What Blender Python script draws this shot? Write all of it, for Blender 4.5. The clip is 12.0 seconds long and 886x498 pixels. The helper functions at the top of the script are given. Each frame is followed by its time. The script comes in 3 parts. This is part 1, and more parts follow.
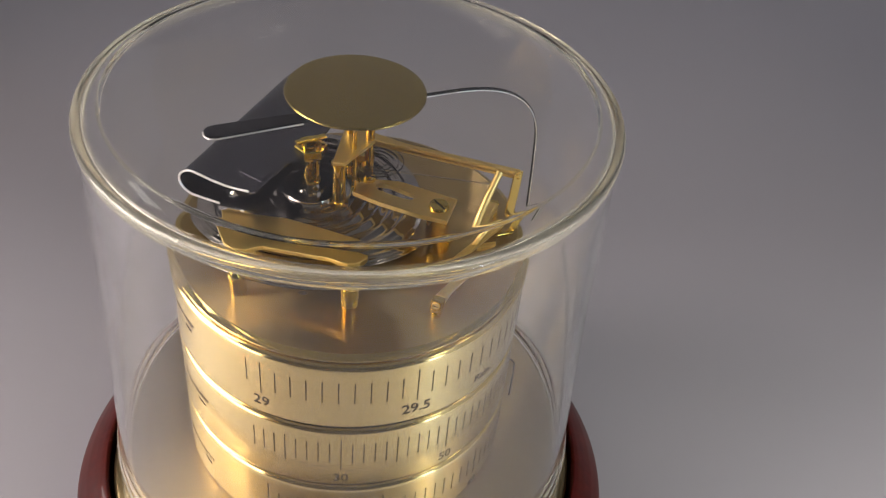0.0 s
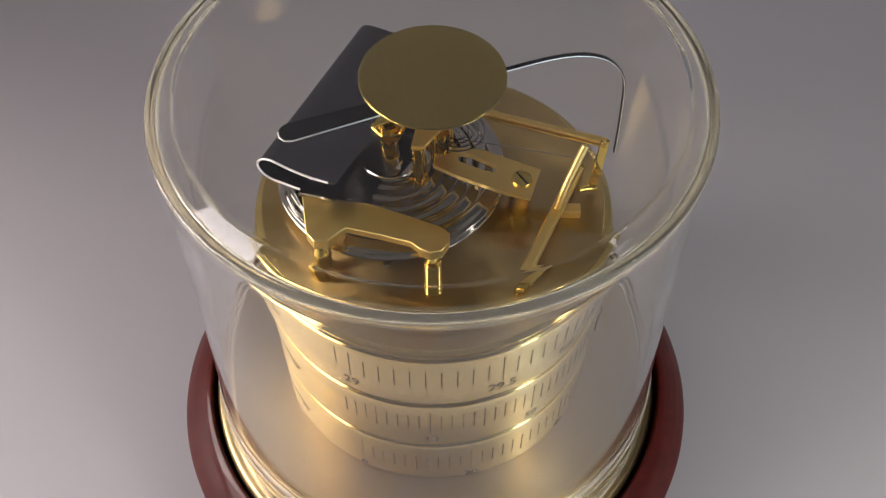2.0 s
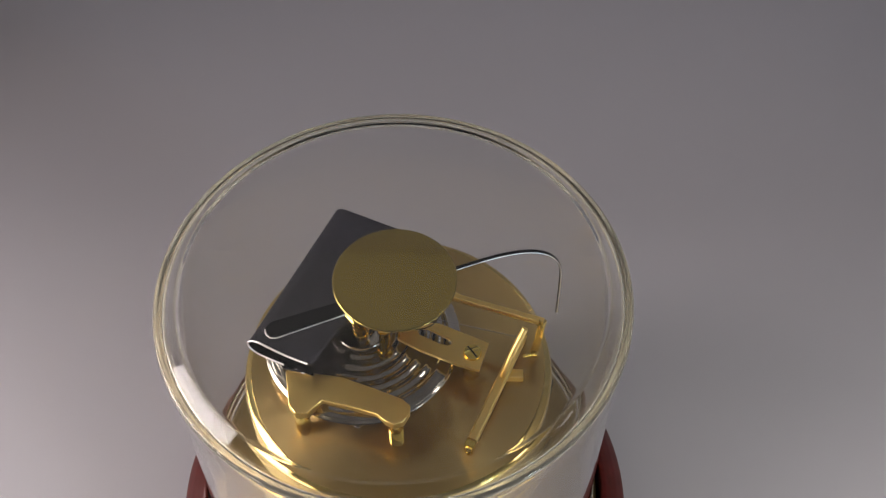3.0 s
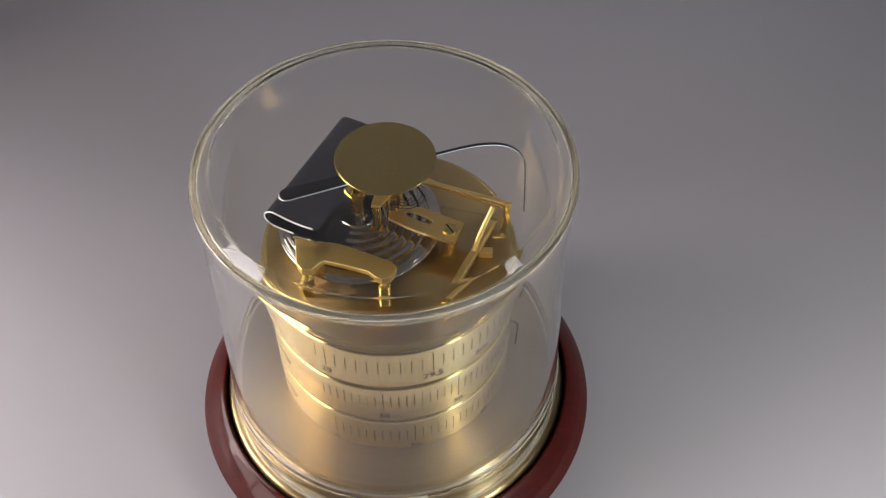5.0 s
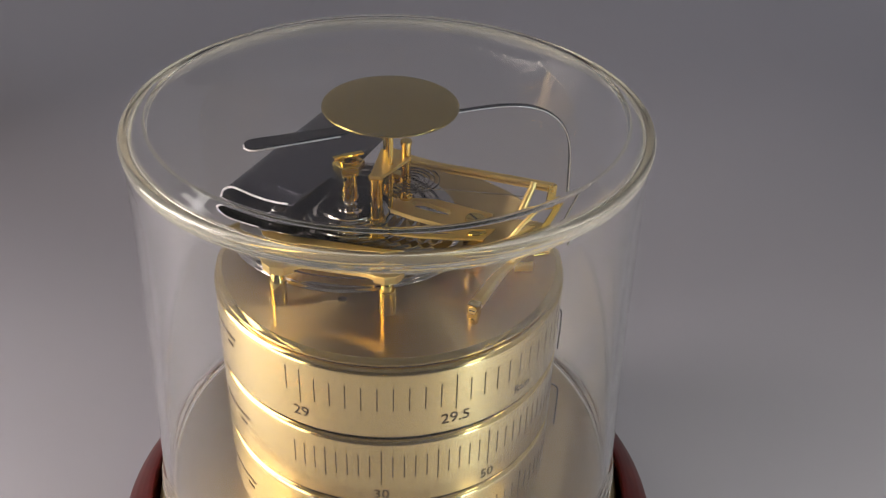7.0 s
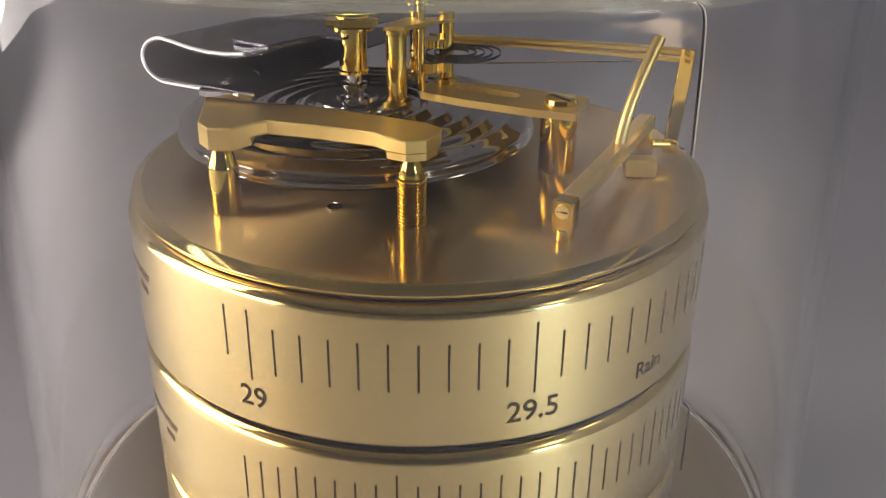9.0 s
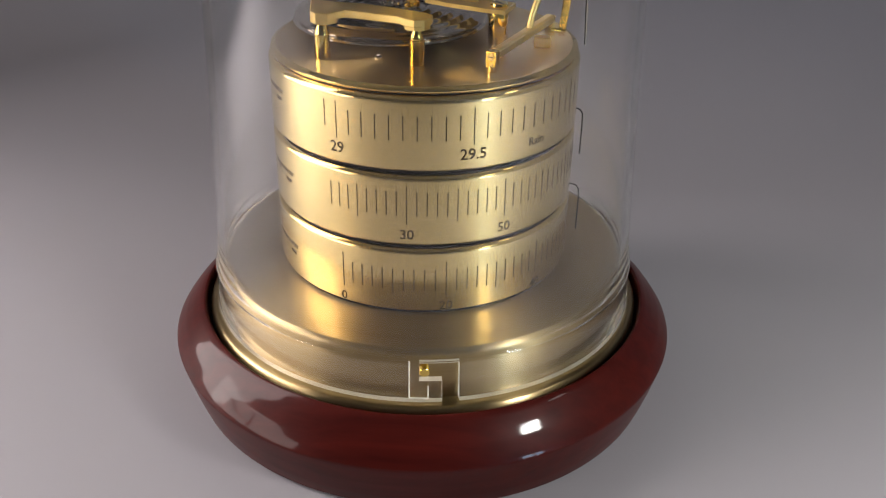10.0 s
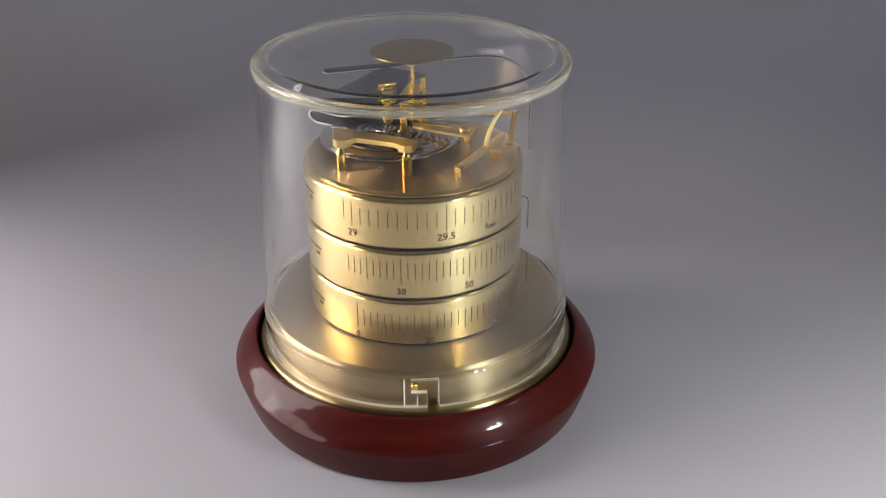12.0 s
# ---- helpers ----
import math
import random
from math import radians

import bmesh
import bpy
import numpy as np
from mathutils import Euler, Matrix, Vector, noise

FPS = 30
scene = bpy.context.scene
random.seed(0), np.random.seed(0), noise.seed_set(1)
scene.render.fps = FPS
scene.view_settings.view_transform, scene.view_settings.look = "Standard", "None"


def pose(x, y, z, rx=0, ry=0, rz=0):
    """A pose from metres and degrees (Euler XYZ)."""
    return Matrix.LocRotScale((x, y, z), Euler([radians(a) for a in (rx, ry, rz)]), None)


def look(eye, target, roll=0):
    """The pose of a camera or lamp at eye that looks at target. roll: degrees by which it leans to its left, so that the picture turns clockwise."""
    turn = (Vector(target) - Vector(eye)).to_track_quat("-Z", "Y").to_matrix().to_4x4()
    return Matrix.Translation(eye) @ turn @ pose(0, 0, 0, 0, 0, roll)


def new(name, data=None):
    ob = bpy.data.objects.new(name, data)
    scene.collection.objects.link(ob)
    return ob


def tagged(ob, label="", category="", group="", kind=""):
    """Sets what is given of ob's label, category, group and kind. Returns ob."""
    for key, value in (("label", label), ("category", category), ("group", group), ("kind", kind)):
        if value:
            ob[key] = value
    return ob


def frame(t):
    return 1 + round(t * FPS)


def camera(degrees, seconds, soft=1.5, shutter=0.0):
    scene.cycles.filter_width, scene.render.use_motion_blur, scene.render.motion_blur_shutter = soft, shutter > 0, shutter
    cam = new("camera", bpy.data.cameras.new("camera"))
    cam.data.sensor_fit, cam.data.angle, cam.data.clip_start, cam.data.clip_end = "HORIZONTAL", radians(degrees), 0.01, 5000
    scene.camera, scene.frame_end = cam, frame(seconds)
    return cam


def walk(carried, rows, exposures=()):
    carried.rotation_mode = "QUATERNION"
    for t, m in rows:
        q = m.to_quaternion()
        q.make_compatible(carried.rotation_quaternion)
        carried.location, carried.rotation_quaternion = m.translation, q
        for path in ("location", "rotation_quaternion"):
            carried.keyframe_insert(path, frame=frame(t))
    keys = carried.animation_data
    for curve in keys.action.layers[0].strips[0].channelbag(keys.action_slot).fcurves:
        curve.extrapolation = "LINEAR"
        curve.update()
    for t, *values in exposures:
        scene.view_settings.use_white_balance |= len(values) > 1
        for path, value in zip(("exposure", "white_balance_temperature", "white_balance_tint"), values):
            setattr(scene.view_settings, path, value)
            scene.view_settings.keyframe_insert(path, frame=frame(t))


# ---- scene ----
cam = camera(49.05, 12.0, 1.2)
# seconds, place in metres, turn in degrees
PATH = [
    (0.0, 0.00463, -0.17907, 0.24933, 49.915, -4.658, -1.634),
    (0.5, 0.00563, -0.14433, 0.23844, 46.423, -3.444, 0.203),
    (1.0, 0.00447, -0.16285, 0.25709, 46.673, -3.220, 2.371),
    (1.5, 0.00434, -0.19247, 0.28570, 46.525, -2.072, 2.570),
    (2.0, 0.00457, -0.14475, 0.27757, 36.691, -0.057, 1.015),
    (2.5, 0.00886, -0.12999, 0.30127, 32.747, -0.604, 0.775),
    (2.7, 0.01039, -0.12790, 0.31483, 34.649, -0.702, 0.547),
    (4.3, 0.01714, -0.20453, 0.37562, 39.218, 1.247, 2.662),
    (4.5, 0.02011, -0.20750, 0.37040, 38.619, 0.681, 2.515),
    (5.0, 0.02318, -0.20214, 0.34637, 39.400, -0.469, 2.178),
    (5.5, 0.03015, -0.19631, 0.32852, 40.852, -0.480, 1.045),
    (5.9, 0.02578, -0.18866, 0.30277, 43.001, -0.194, -1.042),
    (6.0, 0.02311, -0.18788, 0.29809, 47.410, -0.725, -0.878),
    (6.5, 0.01450, -0.19500, 0.26525, 54.292, -1.420, -1.258),
    (7.0, 0.00953, -0.19357, 0.23457, 55.933, -1.697, 0.227),
    (7.2, 0.00672, -0.18160, 0.21941, 56.866, -1.283, 0.416),
    (8.8, 0.01061, -0.13415, 0.15644, 63.724, -0.047, 2.955),
    (9.0, 0.00932, -0.13441, 0.15415, 63.877, -0.497, 2.746),
    (9.2, 0.01350, -0.14064, 0.15329, 61.623, -0.691, 3.157),
    (9.5, 0.01509, -0.17906, 0.16503, 59.601, -1.270, 3.382),
    (10.0, 0.02624, -0.25434, 0.18186, 60.553, -0.775, 5.034),
    (10.5, 0.03162, -0.30233, 0.21542, 62.523, -1.254, 5.837),
    (11.0, 0.04122, -0.32743, 0.24135, 61.941, -1.023, 4.935),
    (11.5, 0.04484, -0.34175, 0.24092, 62.190, -0.090, 5.032),
    (12.0, 0.04179, -0.34096, 0.24391, 61.847, 0.063, 5.075),
]
walk(cam, [(row[0], pose(*row[1:])) for row in PATH], exposures=[(0.0, 0.03, 6700, 12.5), (2.7, 0.0, 6720, 13), (4.3, 0.0, 6550, 12), (6.5, 0.0, 6550, 12), (7.2, -0.03, 6650, 12), (9.0, -0.22, 6750, 12), (10.0, -0.18, 6620, 12), (10.8, -0.03, 6420, 10.5), (12.0, -0.03, 6380, 10.5)])

# light runs a long way inside the clear dome's wall
scene.cycles.max_bounces, scene.cycles.transmission_bounces, scene.cycles.glossy_bounces = 64, 64, 16
scene.cycles.sample_clamp_indirect = 4.0

# ---------------------------------------------------------------- world and light
world = bpy.data.worlds.new("world")
scene.world = world
world.use_nodes = True
world.node_tree.nodes["Background"].inputs[0].default_value = (0.55, 0.6, 0.7, 1)
world.node_tree.nodes["Background"].inputs[1].default_value = 0.02


def area_lamp(name, eye, target, width, height, watts, colour, spread=180.0):
    lamp = bpy.data.lights.new(name, "AREA")
    lamp.shape, lamp.size, lamp.size_y, lamp.energy, lamp.color = "RECTANGLE", width, height, watts, colour
    lamp.spread = radians(spread)
    ob = new(name, lamp)
    ob.matrix_world = look(eye, target)
    return ob


# two fill lamps added close by to brighten the card, one broad and low, one small and narrow-beamed; weak ceiling
# lights and daylight from two windows
area_lamp("left_card_fill", (-0.45, -0.08, 0.23), (-0.24, -0.40, 0.0), 0.33, 0.43, 5.1, (1.0, 0.93, 0.91))
area_lamp("right_card_fill", (0.37, -0.28, 0.30), (0.28, -0.19, 0.0), 0.07, 0.04, 1.2, (1.0, 1.0, 0.955), 92.0)
area_lamp("ceiling_light", (-0.10, 0.68, 1.56), (-0.10, 0.68, 0), 1.6, 0.75, 0.45, (1.0, 0.985, 0.955))
area_lamp("left_ceiling_light", (-1.45, 0.60, 1.58), (-1.45, 0.60, 0), 0.32, 0.55, 3.2, (1.0, 0.985, 0.955))
area_lamp("right_ceiling_light", (1.62, -0.25, 1.58), (1.62, -0.25, 0), 0.25, 0.30, 2.0, (1.0, 0.985, 0.955))
area_lamp("west_daylight", (-1.93, -0.75, 0.45), (-0.2, 0.0, 0.1), 1.70, 0.70, 27.0, (1.0, 0.92, 0.88))
area_lamp("east_daylight", (1.93, -1.60, 0.30), (0.2, 0.35, 0.1), 0.46, 0.50, 21.0, (0.50, 0.75, 1.0))


# ---------------------------------------------------------------- materials
def material(name):
    m = bpy.data.materials.new(name)
    m.use_nodes = True
    return m, m.node_tree.nodes, m.node_tree.links, m.node_tree.nodes["Principled BSDF"]


def node(nodes, kind, **values):
    n = nodes.new(kind)
    for key, value in values.items():
        if key in n.inputs:
            n.inputs[key].default_value = value
    return n


def turned_metal(name, colour, rough, aniso, sheen=0.35, grain=3000.0, relief=0.0, spread=0.02, tarnish=0.12, wide=0.31, pull=0.93, lacquer=0.0, marks=0.2):
    """Metal finished on a lathe: fine rings round the z axis, a stretched gloss, faint tarnish."""
    m, nodes, links, bsdf = material(name)
    co = nodes.new("ShaderNodeTexCoord")
    split = nodes.new("ShaderNodeSeparateXYZ")
    links.new(co.outputs["Object"], split.inputs[0])
    flat = nodes.new("ShaderNodeCombineXYZ")
    links.new(split.outputs[0], flat.inputs[0])
    links.new(split.outputs[1], flat.inputs[1])
    length = nodes.new("ShaderNodeVectorMath")
    length.operation = "LENGTH"
    links.new(flat.outputs[0], length.inputs[0])
    rings = nodes.new("ShaderNodeCombineXYZ")
    links.new(length.outputs["Value"], rings.inputs[0])
    links.new(split.outputs[2], rings.inputs[1])
    fine = node(nodes, "ShaderNodeTexNoise", Scale=grain, Detail=1.0)
    links.new(rings.outputs[0], fine.inputs["Vector"])
    broad = node(nodes, "ShaderNodeTexNoise", Scale=55.0, Detail=4.0)
    links.new(co.outputs["Object"], broad.inputs["Vector"])
    ramp = nodes.new("ShaderNodeMapRange")
    ramp.inputs["To Min"].default_value, ramp.inputs["To Max"].default_value = rough - spread / 2, rough + spread
    links.new(fine.outputs["Fac"], ramp.inputs["Value"])
    links.new(ramp.outputs[0], bsdf.inputs["Roughness"])
    mix = nodes.new("ShaderNodeMix")
    mix.data_type = "RGBA"
    mix.inputs["A"].default_value = (*colour, 1)
    mix.inputs["B"].default_value = (colour[0] * (1 - tarnish), colour[1] * (1 - 1.2 * tarnish), colour[2] * (1 - 1.6 * tarnish), 1)
    turning = node(nodes, "ShaderNodeTexNoise", Scale=grain * 0.28, Detail=3.0, Roughness=0.7)
    links.new(rings.outputs[0], turning.inputs["Vector"])
    blend = nodes.new("ShaderNodeMix")
    blend.inputs["Factor"].default_value = marks
    links.new(broad.outputs["Fac"], blend.inputs["A"])
    links.new(turning.outputs["Fac"], blend.inputs["B"])
    links.new(blend.outputs["Result"], mix.inputs["Factor"])
    links.new(mix.outputs["Result"], bsdf.inputs["Base Color"])
    if relief:
        bump = node(nodes, "ShaderNodeBump", Strength=relief, Distance=0.0002)
        links.new(turning.outputs["Fac"], bump.inputs["Height"])
        links.new(bump.outputs[0], bsdf.inputs["Normal"])
    bsdf.inputs["Metallic"].default_value = 1.0
    bsdf.inputs["Coat Weight"].default_value, bsdf.inputs["Coat Roughness"].default_value = lacquer, 0.12
    if aniso:
        bsdf.inputs["Anisotropic"].default_value = aniso
        bsdf.inputs["Anisotropic Rotation"].default_value = 0.25
        tangent = nodes.new("ShaderNodeTangent")
        tangent.direction_type, tangent.axis = "RADIAL", "Z"
        links.new(tangent.outputs[0], bsdf.inputs["Tangent"])
        # the brushed scratches throw a second, wider streak
        streak = nodes.new("ShaderNodeBsdfPrincipled")
        streak.inputs["Metallic"].default_value = 1.0
        streak.inputs["Roughness"].default_value = wide
        streak.inputs["Anisotropic"].default_value = pull
        streak.inputs["Anisotropic Rotation"].default_value = 0.25
        links.new(tangent.outputs[0], streak.inputs["Tangent"])
        links.new(mix.outputs["Result"], streak.inputs["Base Color"])
        both = nodes.new("ShaderNodeMixShader")
        both.inputs[0].default_value = sheen
        links.new(bsdf.outputs[0], both.inputs[1])
        links.new(streak.outputs[0], both.inputs[2])
        links.new(both.outputs[0], nodes["Material Output"].inputs[0])
    return m


def metal(name, colour, rough, mottle=0.10, grain=900.0, satin=0.0):
    m, nodes, links, bsdf = material(name)
    co = nodes.new("ShaderNodeTexCoord")
    fine = node(nodes, "ShaderNodeTexNoise", Scale=grain, Detail=4.0)
    broad = node(nodes, "ShaderNodeTexNoise", Scale=120.0, Detail=3.0)
    links.new(co.outputs["Object"], fine.inputs["Vector"])
    links.new(co.outputs["Object"], broad.inputs["Vector"])
    ramp = nodes.new("ShaderNodeMapRange")
    ramp.inputs["To Min"].default_value, ramp.inputs["To Max"].default_value = rough * 0.85, rough * 1.2
    links.new(fine.outputs["Fac"], ramp.inputs["Value"])
    links.new(ramp.outputs[0], bsdf.inputs["Roughness"])
    mix = nodes.new("ShaderNodeMix")
    mix.data_type = "RGBA"
    mix.inputs["A"].default_value = (*colour, 1)
    mix.inputs["B"].default_value = tuple(c * (1 - mottle * (1 + 0.4 * i)) for i, c in enumerate(colour)) + (1,)
    links.new(broad.outputs["Fac"], mix.inputs["Factor"])
    links.new(mix.outputs["Result"], bsdf.inputs["Base Color"])
    bsdf.inputs["Metallic"].default_value = 1.0
    if satin:
        soft = nodes.new("ShaderNodeBsdfPrincipled")
        soft.inputs["Metallic"].default_value, soft.inputs["Roughness"].default_value = 1.0, 0.42
        links.new(mix.outputs["Result"], soft.inputs["Base Color"])
        both = nodes.new("ShaderNodeMixShader")
        both.inputs[0].default_value = satin
        links.new(bsdf.outputs[0], both.inputs[1])
        links.new(soft.outputs[0], both.inputs[2])
        links.new(both.outputs[0], nodes["Material Output"].inputs[0])
    return m


def painted(name, colour, rough, scale, spread=0.08, relief=0.02, shine=0.5):
    m, nodes, links, bsdf = material(name)
    co = nodes.new("ShaderNodeTexCoord")
    broad = node(nodes, "ShaderNodeTexNoise", Scale=scale, Detail=5.0)
    fine = node(nodes, "ShaderNodeTexNoise", Scale=scale * 40, Detail=2.0)
    links.new(co.outputs["Object"], broad.inputs["Vector"])
    links.new(co.outputs["Object"], fine.inputs["Vector"])
    mix = nodes.new("ShaderNodeMix")
    mix.data_type = "RGBA"
    mix.inputs["A"].default_value = tuple(c * (1 - spread) for c in colour) + (1,)
    mix.inputs["B"].default_value = tuple(min(1, c * (1 + spread)) for c in colour) + (1,)
    links.new(broad.outputs["Fac"], mix.inputs["Factor"])
    links.new(mix.outputs["Result"], bsdf.inputs["Base Color"])
    bump = node(nodes, "ShaderNodeBump", Strength=relief, Distance=0.0003)
    links.new(fine.outputs["Fac"], bump.inputs["Height"])
    links.new(bump.outputs[0], bsdf.inputs["Normal"])
    bsdf.inputs["Roughness"].default_value = rough
    bsdf.inputs["Specular IOR Level"].default_value = shine
    return m


def lacquered_wood(name):
    m, nodes, links, bsdf = material(name)
    co = nodes.new("ShaderNodeTexCoord")
    mapping = nodes.new("ShaderNodeMapping")
    mapping.inputs["Scale"].default_value = (14, 190, 190)
    links.new(co.outputs["Object"], mapping.inputs[0])
    grain = node(nodes, "ShaderNodeTexNoise", Scale=1.6, Detail=6.0, Distortion=0.4)
    links.new(mapping.outputs[0], grain.inputs["Vector"])
    patch = node(nodes, "ShaderNodeTexNoise", Scale=22.0, Detail=3.0)
    links.new(co.outputs["Object"], patch.inputs["Vector"])
    ramp = nodes.new("ShaderNodeValToRGB")
    ramp.color_ramp.elements[0].position, ramp.color_ramp.elements[0].color = 0.30, (0.013, 0.0012, 0.0010, 1)
    ramp.color_ramp.elements[1].position, ramp.color_ramp.elements[1].color = 0.74, (0.062, 0.0064, 0.0042, 1)
    add = nodes.new("ShaderNodeMath")
    add.operation = "MULTIPLY_ADD"
    add.inputs[1].default_value, add.inputs[2].default_value = 0.5, 0.22
    links.new(grain.outputs["Fac"], add.inputs[0])
    both = nodes.new("ShaderNodeMath")
    both.operation = "MULTIPLY_ADD"
    both.inputs[1].default_value = 0.22
    links.new(patch.outputs["Fac"], both.inputs[0])
    links.new(add.outputs[0], both.inputs[2])
    links.new(both.outputs[0], ramp.inputs[0])
    links.new(ramp.outputs[0], bsdf.inputs["Base Color"])
    bump = node(nodes, "ShaderNodeBump", Strength=0.10, Distance=0.0004)
    links.new(patch.outputs["Fac"], bump.inputs["Height"])
    links.new(bump.outputs[0], bsdf.inputs["Normal"])
    bsdf.inputs["Roughness"].default_value = 0.38
    bsdf.inputs["Coat Weight"].default_value = 0.24
    bsdf.inputs["Specular IOR Level"].default_value = 0.06
    bsdf.inputs["Coat Roughness"].default_value = 0.07
    return m


def clear_acrylic(name, low, high, tint=(1.0, 1.0, 0.997)):
    """Clear plastic with the faint haze of rubbed, dusty moulding; stronger haze paints in a rim's gleam."""
    m, nodes, links, bsdf = material(name)
    nodes.remove(bsdf)
    glass = node(nodes, "ShaderNodeBsdfGlass", Roughness=0.0, IOR=1.47)
    glass.inputs["Color"].default_value = (*tint, 1)
    scatter = nodes.new("ShaderNodeBsdfDiffuse")
    glow = nodes.new("ShaderNodeBsdfTranslucent")
    for n in (scatter, glow):
        n.inputs["Color"].default_value = (0.90, 0.88, 0.78, 1)
    haze = nodes.new("ShaderNodeMixShader")
    links.new(scatter.outputs[0], haze.inputs[1])
    links.new(glow.outputs[0], haze.inputs[2])
    co = nodes.new("ShaderNodeTexCoord")
    smear = node(nodes, "ShaderNodeTexNoise", Scale=70.0, Detail=6.0)
    links.new(co.outputs["Object"], smear.inputs["Vector"])
    amount = nodes.new("ShaderNodeMapRange")
    amount.inputs["To Min"].default_value, amount.inputs["To Max"].default_value = low, high
    links.new(smear.outputs["Fac"], amount.inputs["Value"])
    both = nodes.new("ShaderNodeMixShader")
    links.new(amount.outputs[0], both.inputs[0])
    links.new(glass.outputs[0], both.inputs[1])
    links.new(haze.outputs[0], both.inputs[2])
    links.new(both.outputs[0], nodes["Material Output"].inputs[0])
    return m


BRASS_SATIN = turned_metal("satin_brass", (0.86, 0.685, 0.32), 0.12, 0.80, 0.24, wide=0.38, lacquer=0.12)
BRASS_EDGE = metal("burnished_brass_edge", (0.86, 0.66, 0.25), 0.09)
BRASS_FACE = turned_metal("turned_brass_face", (0.60, 0.44, 0.195), 0.10, 0.70, 0.34, grain=2500.0, relief=0.02, spread=0.06, tarnish=0.28, wide=0.42, pull=0.98, marks=0.7)
BRASS_BASE = turned_metal("turned_brass_base", (0.475, 0.375, 0.21), 0.18, 0.70, 0.42, grain=2500.0, relief=0.05, spread=0.10, tarnish=0.40, wide=0.38, pull=0.96, marks=0.8)
BRASS_POLISHED = metal("polished_brass", (0.86, 0.645, 0.165), 0.055)
BRASS_SHEET = metal("rolled_brass_sheet", (0.79, 0.59, 0.21), 0.30, 0.16, satin=0.50)
BRASS_DISC = metal("lacquered_brass_disc", (0.59, 0.455, 0.14), 0.07, 0.06, grain=3000.0)
NICKEL = metal("bright_nickel", (0.74, 0.72, 0.70), 0.045, 0.08)
# pale steel for strips that draw the glint on steel edges
EDGE_GLINT = metal("edge_glint_steel", (0.80, 0.79, 0.78), 0.42, 0.08)
CAPSULE_NICKEL = metal("capsule_nickel", (0.58, 0.55, 0.50), 0.05, 0.10)
SPRING_STEEL = metal("blued_spring_steel", (0.125, 0.125, 0.145), 0.11, 0.10, satin=0.25)
# black of hands and felt, also painted shade in gaps and slots
BLACK_AND_SHADE = painted("black_parts_and_shade", (0.008, 0.008, 0.009), 0.30, 300.0, shine=0.1)
INK = painted("engraving_ink", (0.030, 0.019, 0.008), 0.85, 900.0, shine=0.1)
MAHOGANY = lacquered_wood("mahogany_lacquer")
ACRYLIC = clear_acrylic("clear_acrylic", 0.0, 0.0015)
# warm pale haze paints the bright reflections of bead, fillet and crease
ACRYLIC_RIM_GLEAM = clear_acrylic("rim_gleam_acrylic", 0.12, 0.20, (1.0, 0.985, 0.90))
ACRYLIC_CREASE_GLEAM = clear_acrylic("crease_gleam_acrylic", 0.05, 0.10, (1.0, 0.985, 0.88))
ACRYLIC_CUT = clear_acrylic("cut_acrylic", 0.30, 0.45)
CARD = painted("grey_card", (0.289, 0.276, 0.295), 0.58, 3.0, 0.03, 0.03)
WALL_PAINT = painted("wall_paint", (0.52, 0.52, 0.52), 0.8, 1.5)
# unseen front wall and ceiling: dark colour stands in for shade overhead
SHADE_WALL = painted("shade_wall_paint", (0.10, 0.10, 0.11), 0.8, 1.5)
SHADE_CEILING = painted("shade_ceiling_paint", (0.20, 0.195, 0.19), 0.85, 1.5)
FLOOR_COVER = painted("floor_cover", (0.28, 0.25, 0.22), 0.6, 2.0)
FRAME_WHITE = painted("white_gloss", (0.75, 0.75, 0.74), 0.4, 6.0)


# ---------------------------------------------------------------- mesh helpers
OFFSET = Vector((0, 0, 0))   # set while the movement is built, which sits a little behind the drum's axis


def finish(name, verts, faces, mat, parent=None, label="", angle=35.0, smooth=True):
    verts = [Vector(v) + OFFSET for v in verts]
    me = bpy.data.meshes.new(name)
    me.from_pydata([tuple(v) for v in verts], [], faces)
    me.validate()
    bm = bmesh.new()
    bm.from_mesh(me)
    bmesh.ops.remove_doubles(bm, verts=bm.verts, dist=1e-7)
    bmesh.ops.recalc_face_normals(bm, faces=bm.faces)
    bm.to_mesh(me)
    bm.free()
    if smooth:
        me.polygons.foreach_set("use_smooth", [True] * len(me.polygons))
        me.set_sharp_from_angle(angle=radians(angle))
    me.materials.append(mat)
    ob = new(name, me)
    if parent is not None:
        ob.parent = parent
    if label:
        tagged(ob, label)
    return ob


def share(name, ob, m, parent):
    twin = new(name, ob.data)
    twin.matrix_basis = m
    twin.parent = parent
    return twin


def lathe(profile, n=96, centre=(0.0, 0.0)):
    """Profile of (radius, height) turned round an upright axis; radius 0 closes it."""
    verts, faces, rows = [], [], []
    for r, z in profile:
        if r < 1e-6:
            rows.append([len(verts)])
            verts.append((centre[0], centre[1], z))
        else:
            rows.append(list(range(len(verts), len(verts) + n)))
            verts += [(centre[0] + r * math.cos(2 * math.pi * j / n), centre[1] + r * math.sin(2 * math.pi * j / n), z) for j in range(n)]
    for a, b in zip(rows, rows[1:]):
        for j in range(n):
            k = (j + 1) % n
            quad = [a[j % len(a)], a[k % len(a)], b[k % len(b)], b[j % len(b)]]
            face = list(dict.fromkeys(quad))
            if len(face) > 2:
                faces.append(face)
    return verts, faces


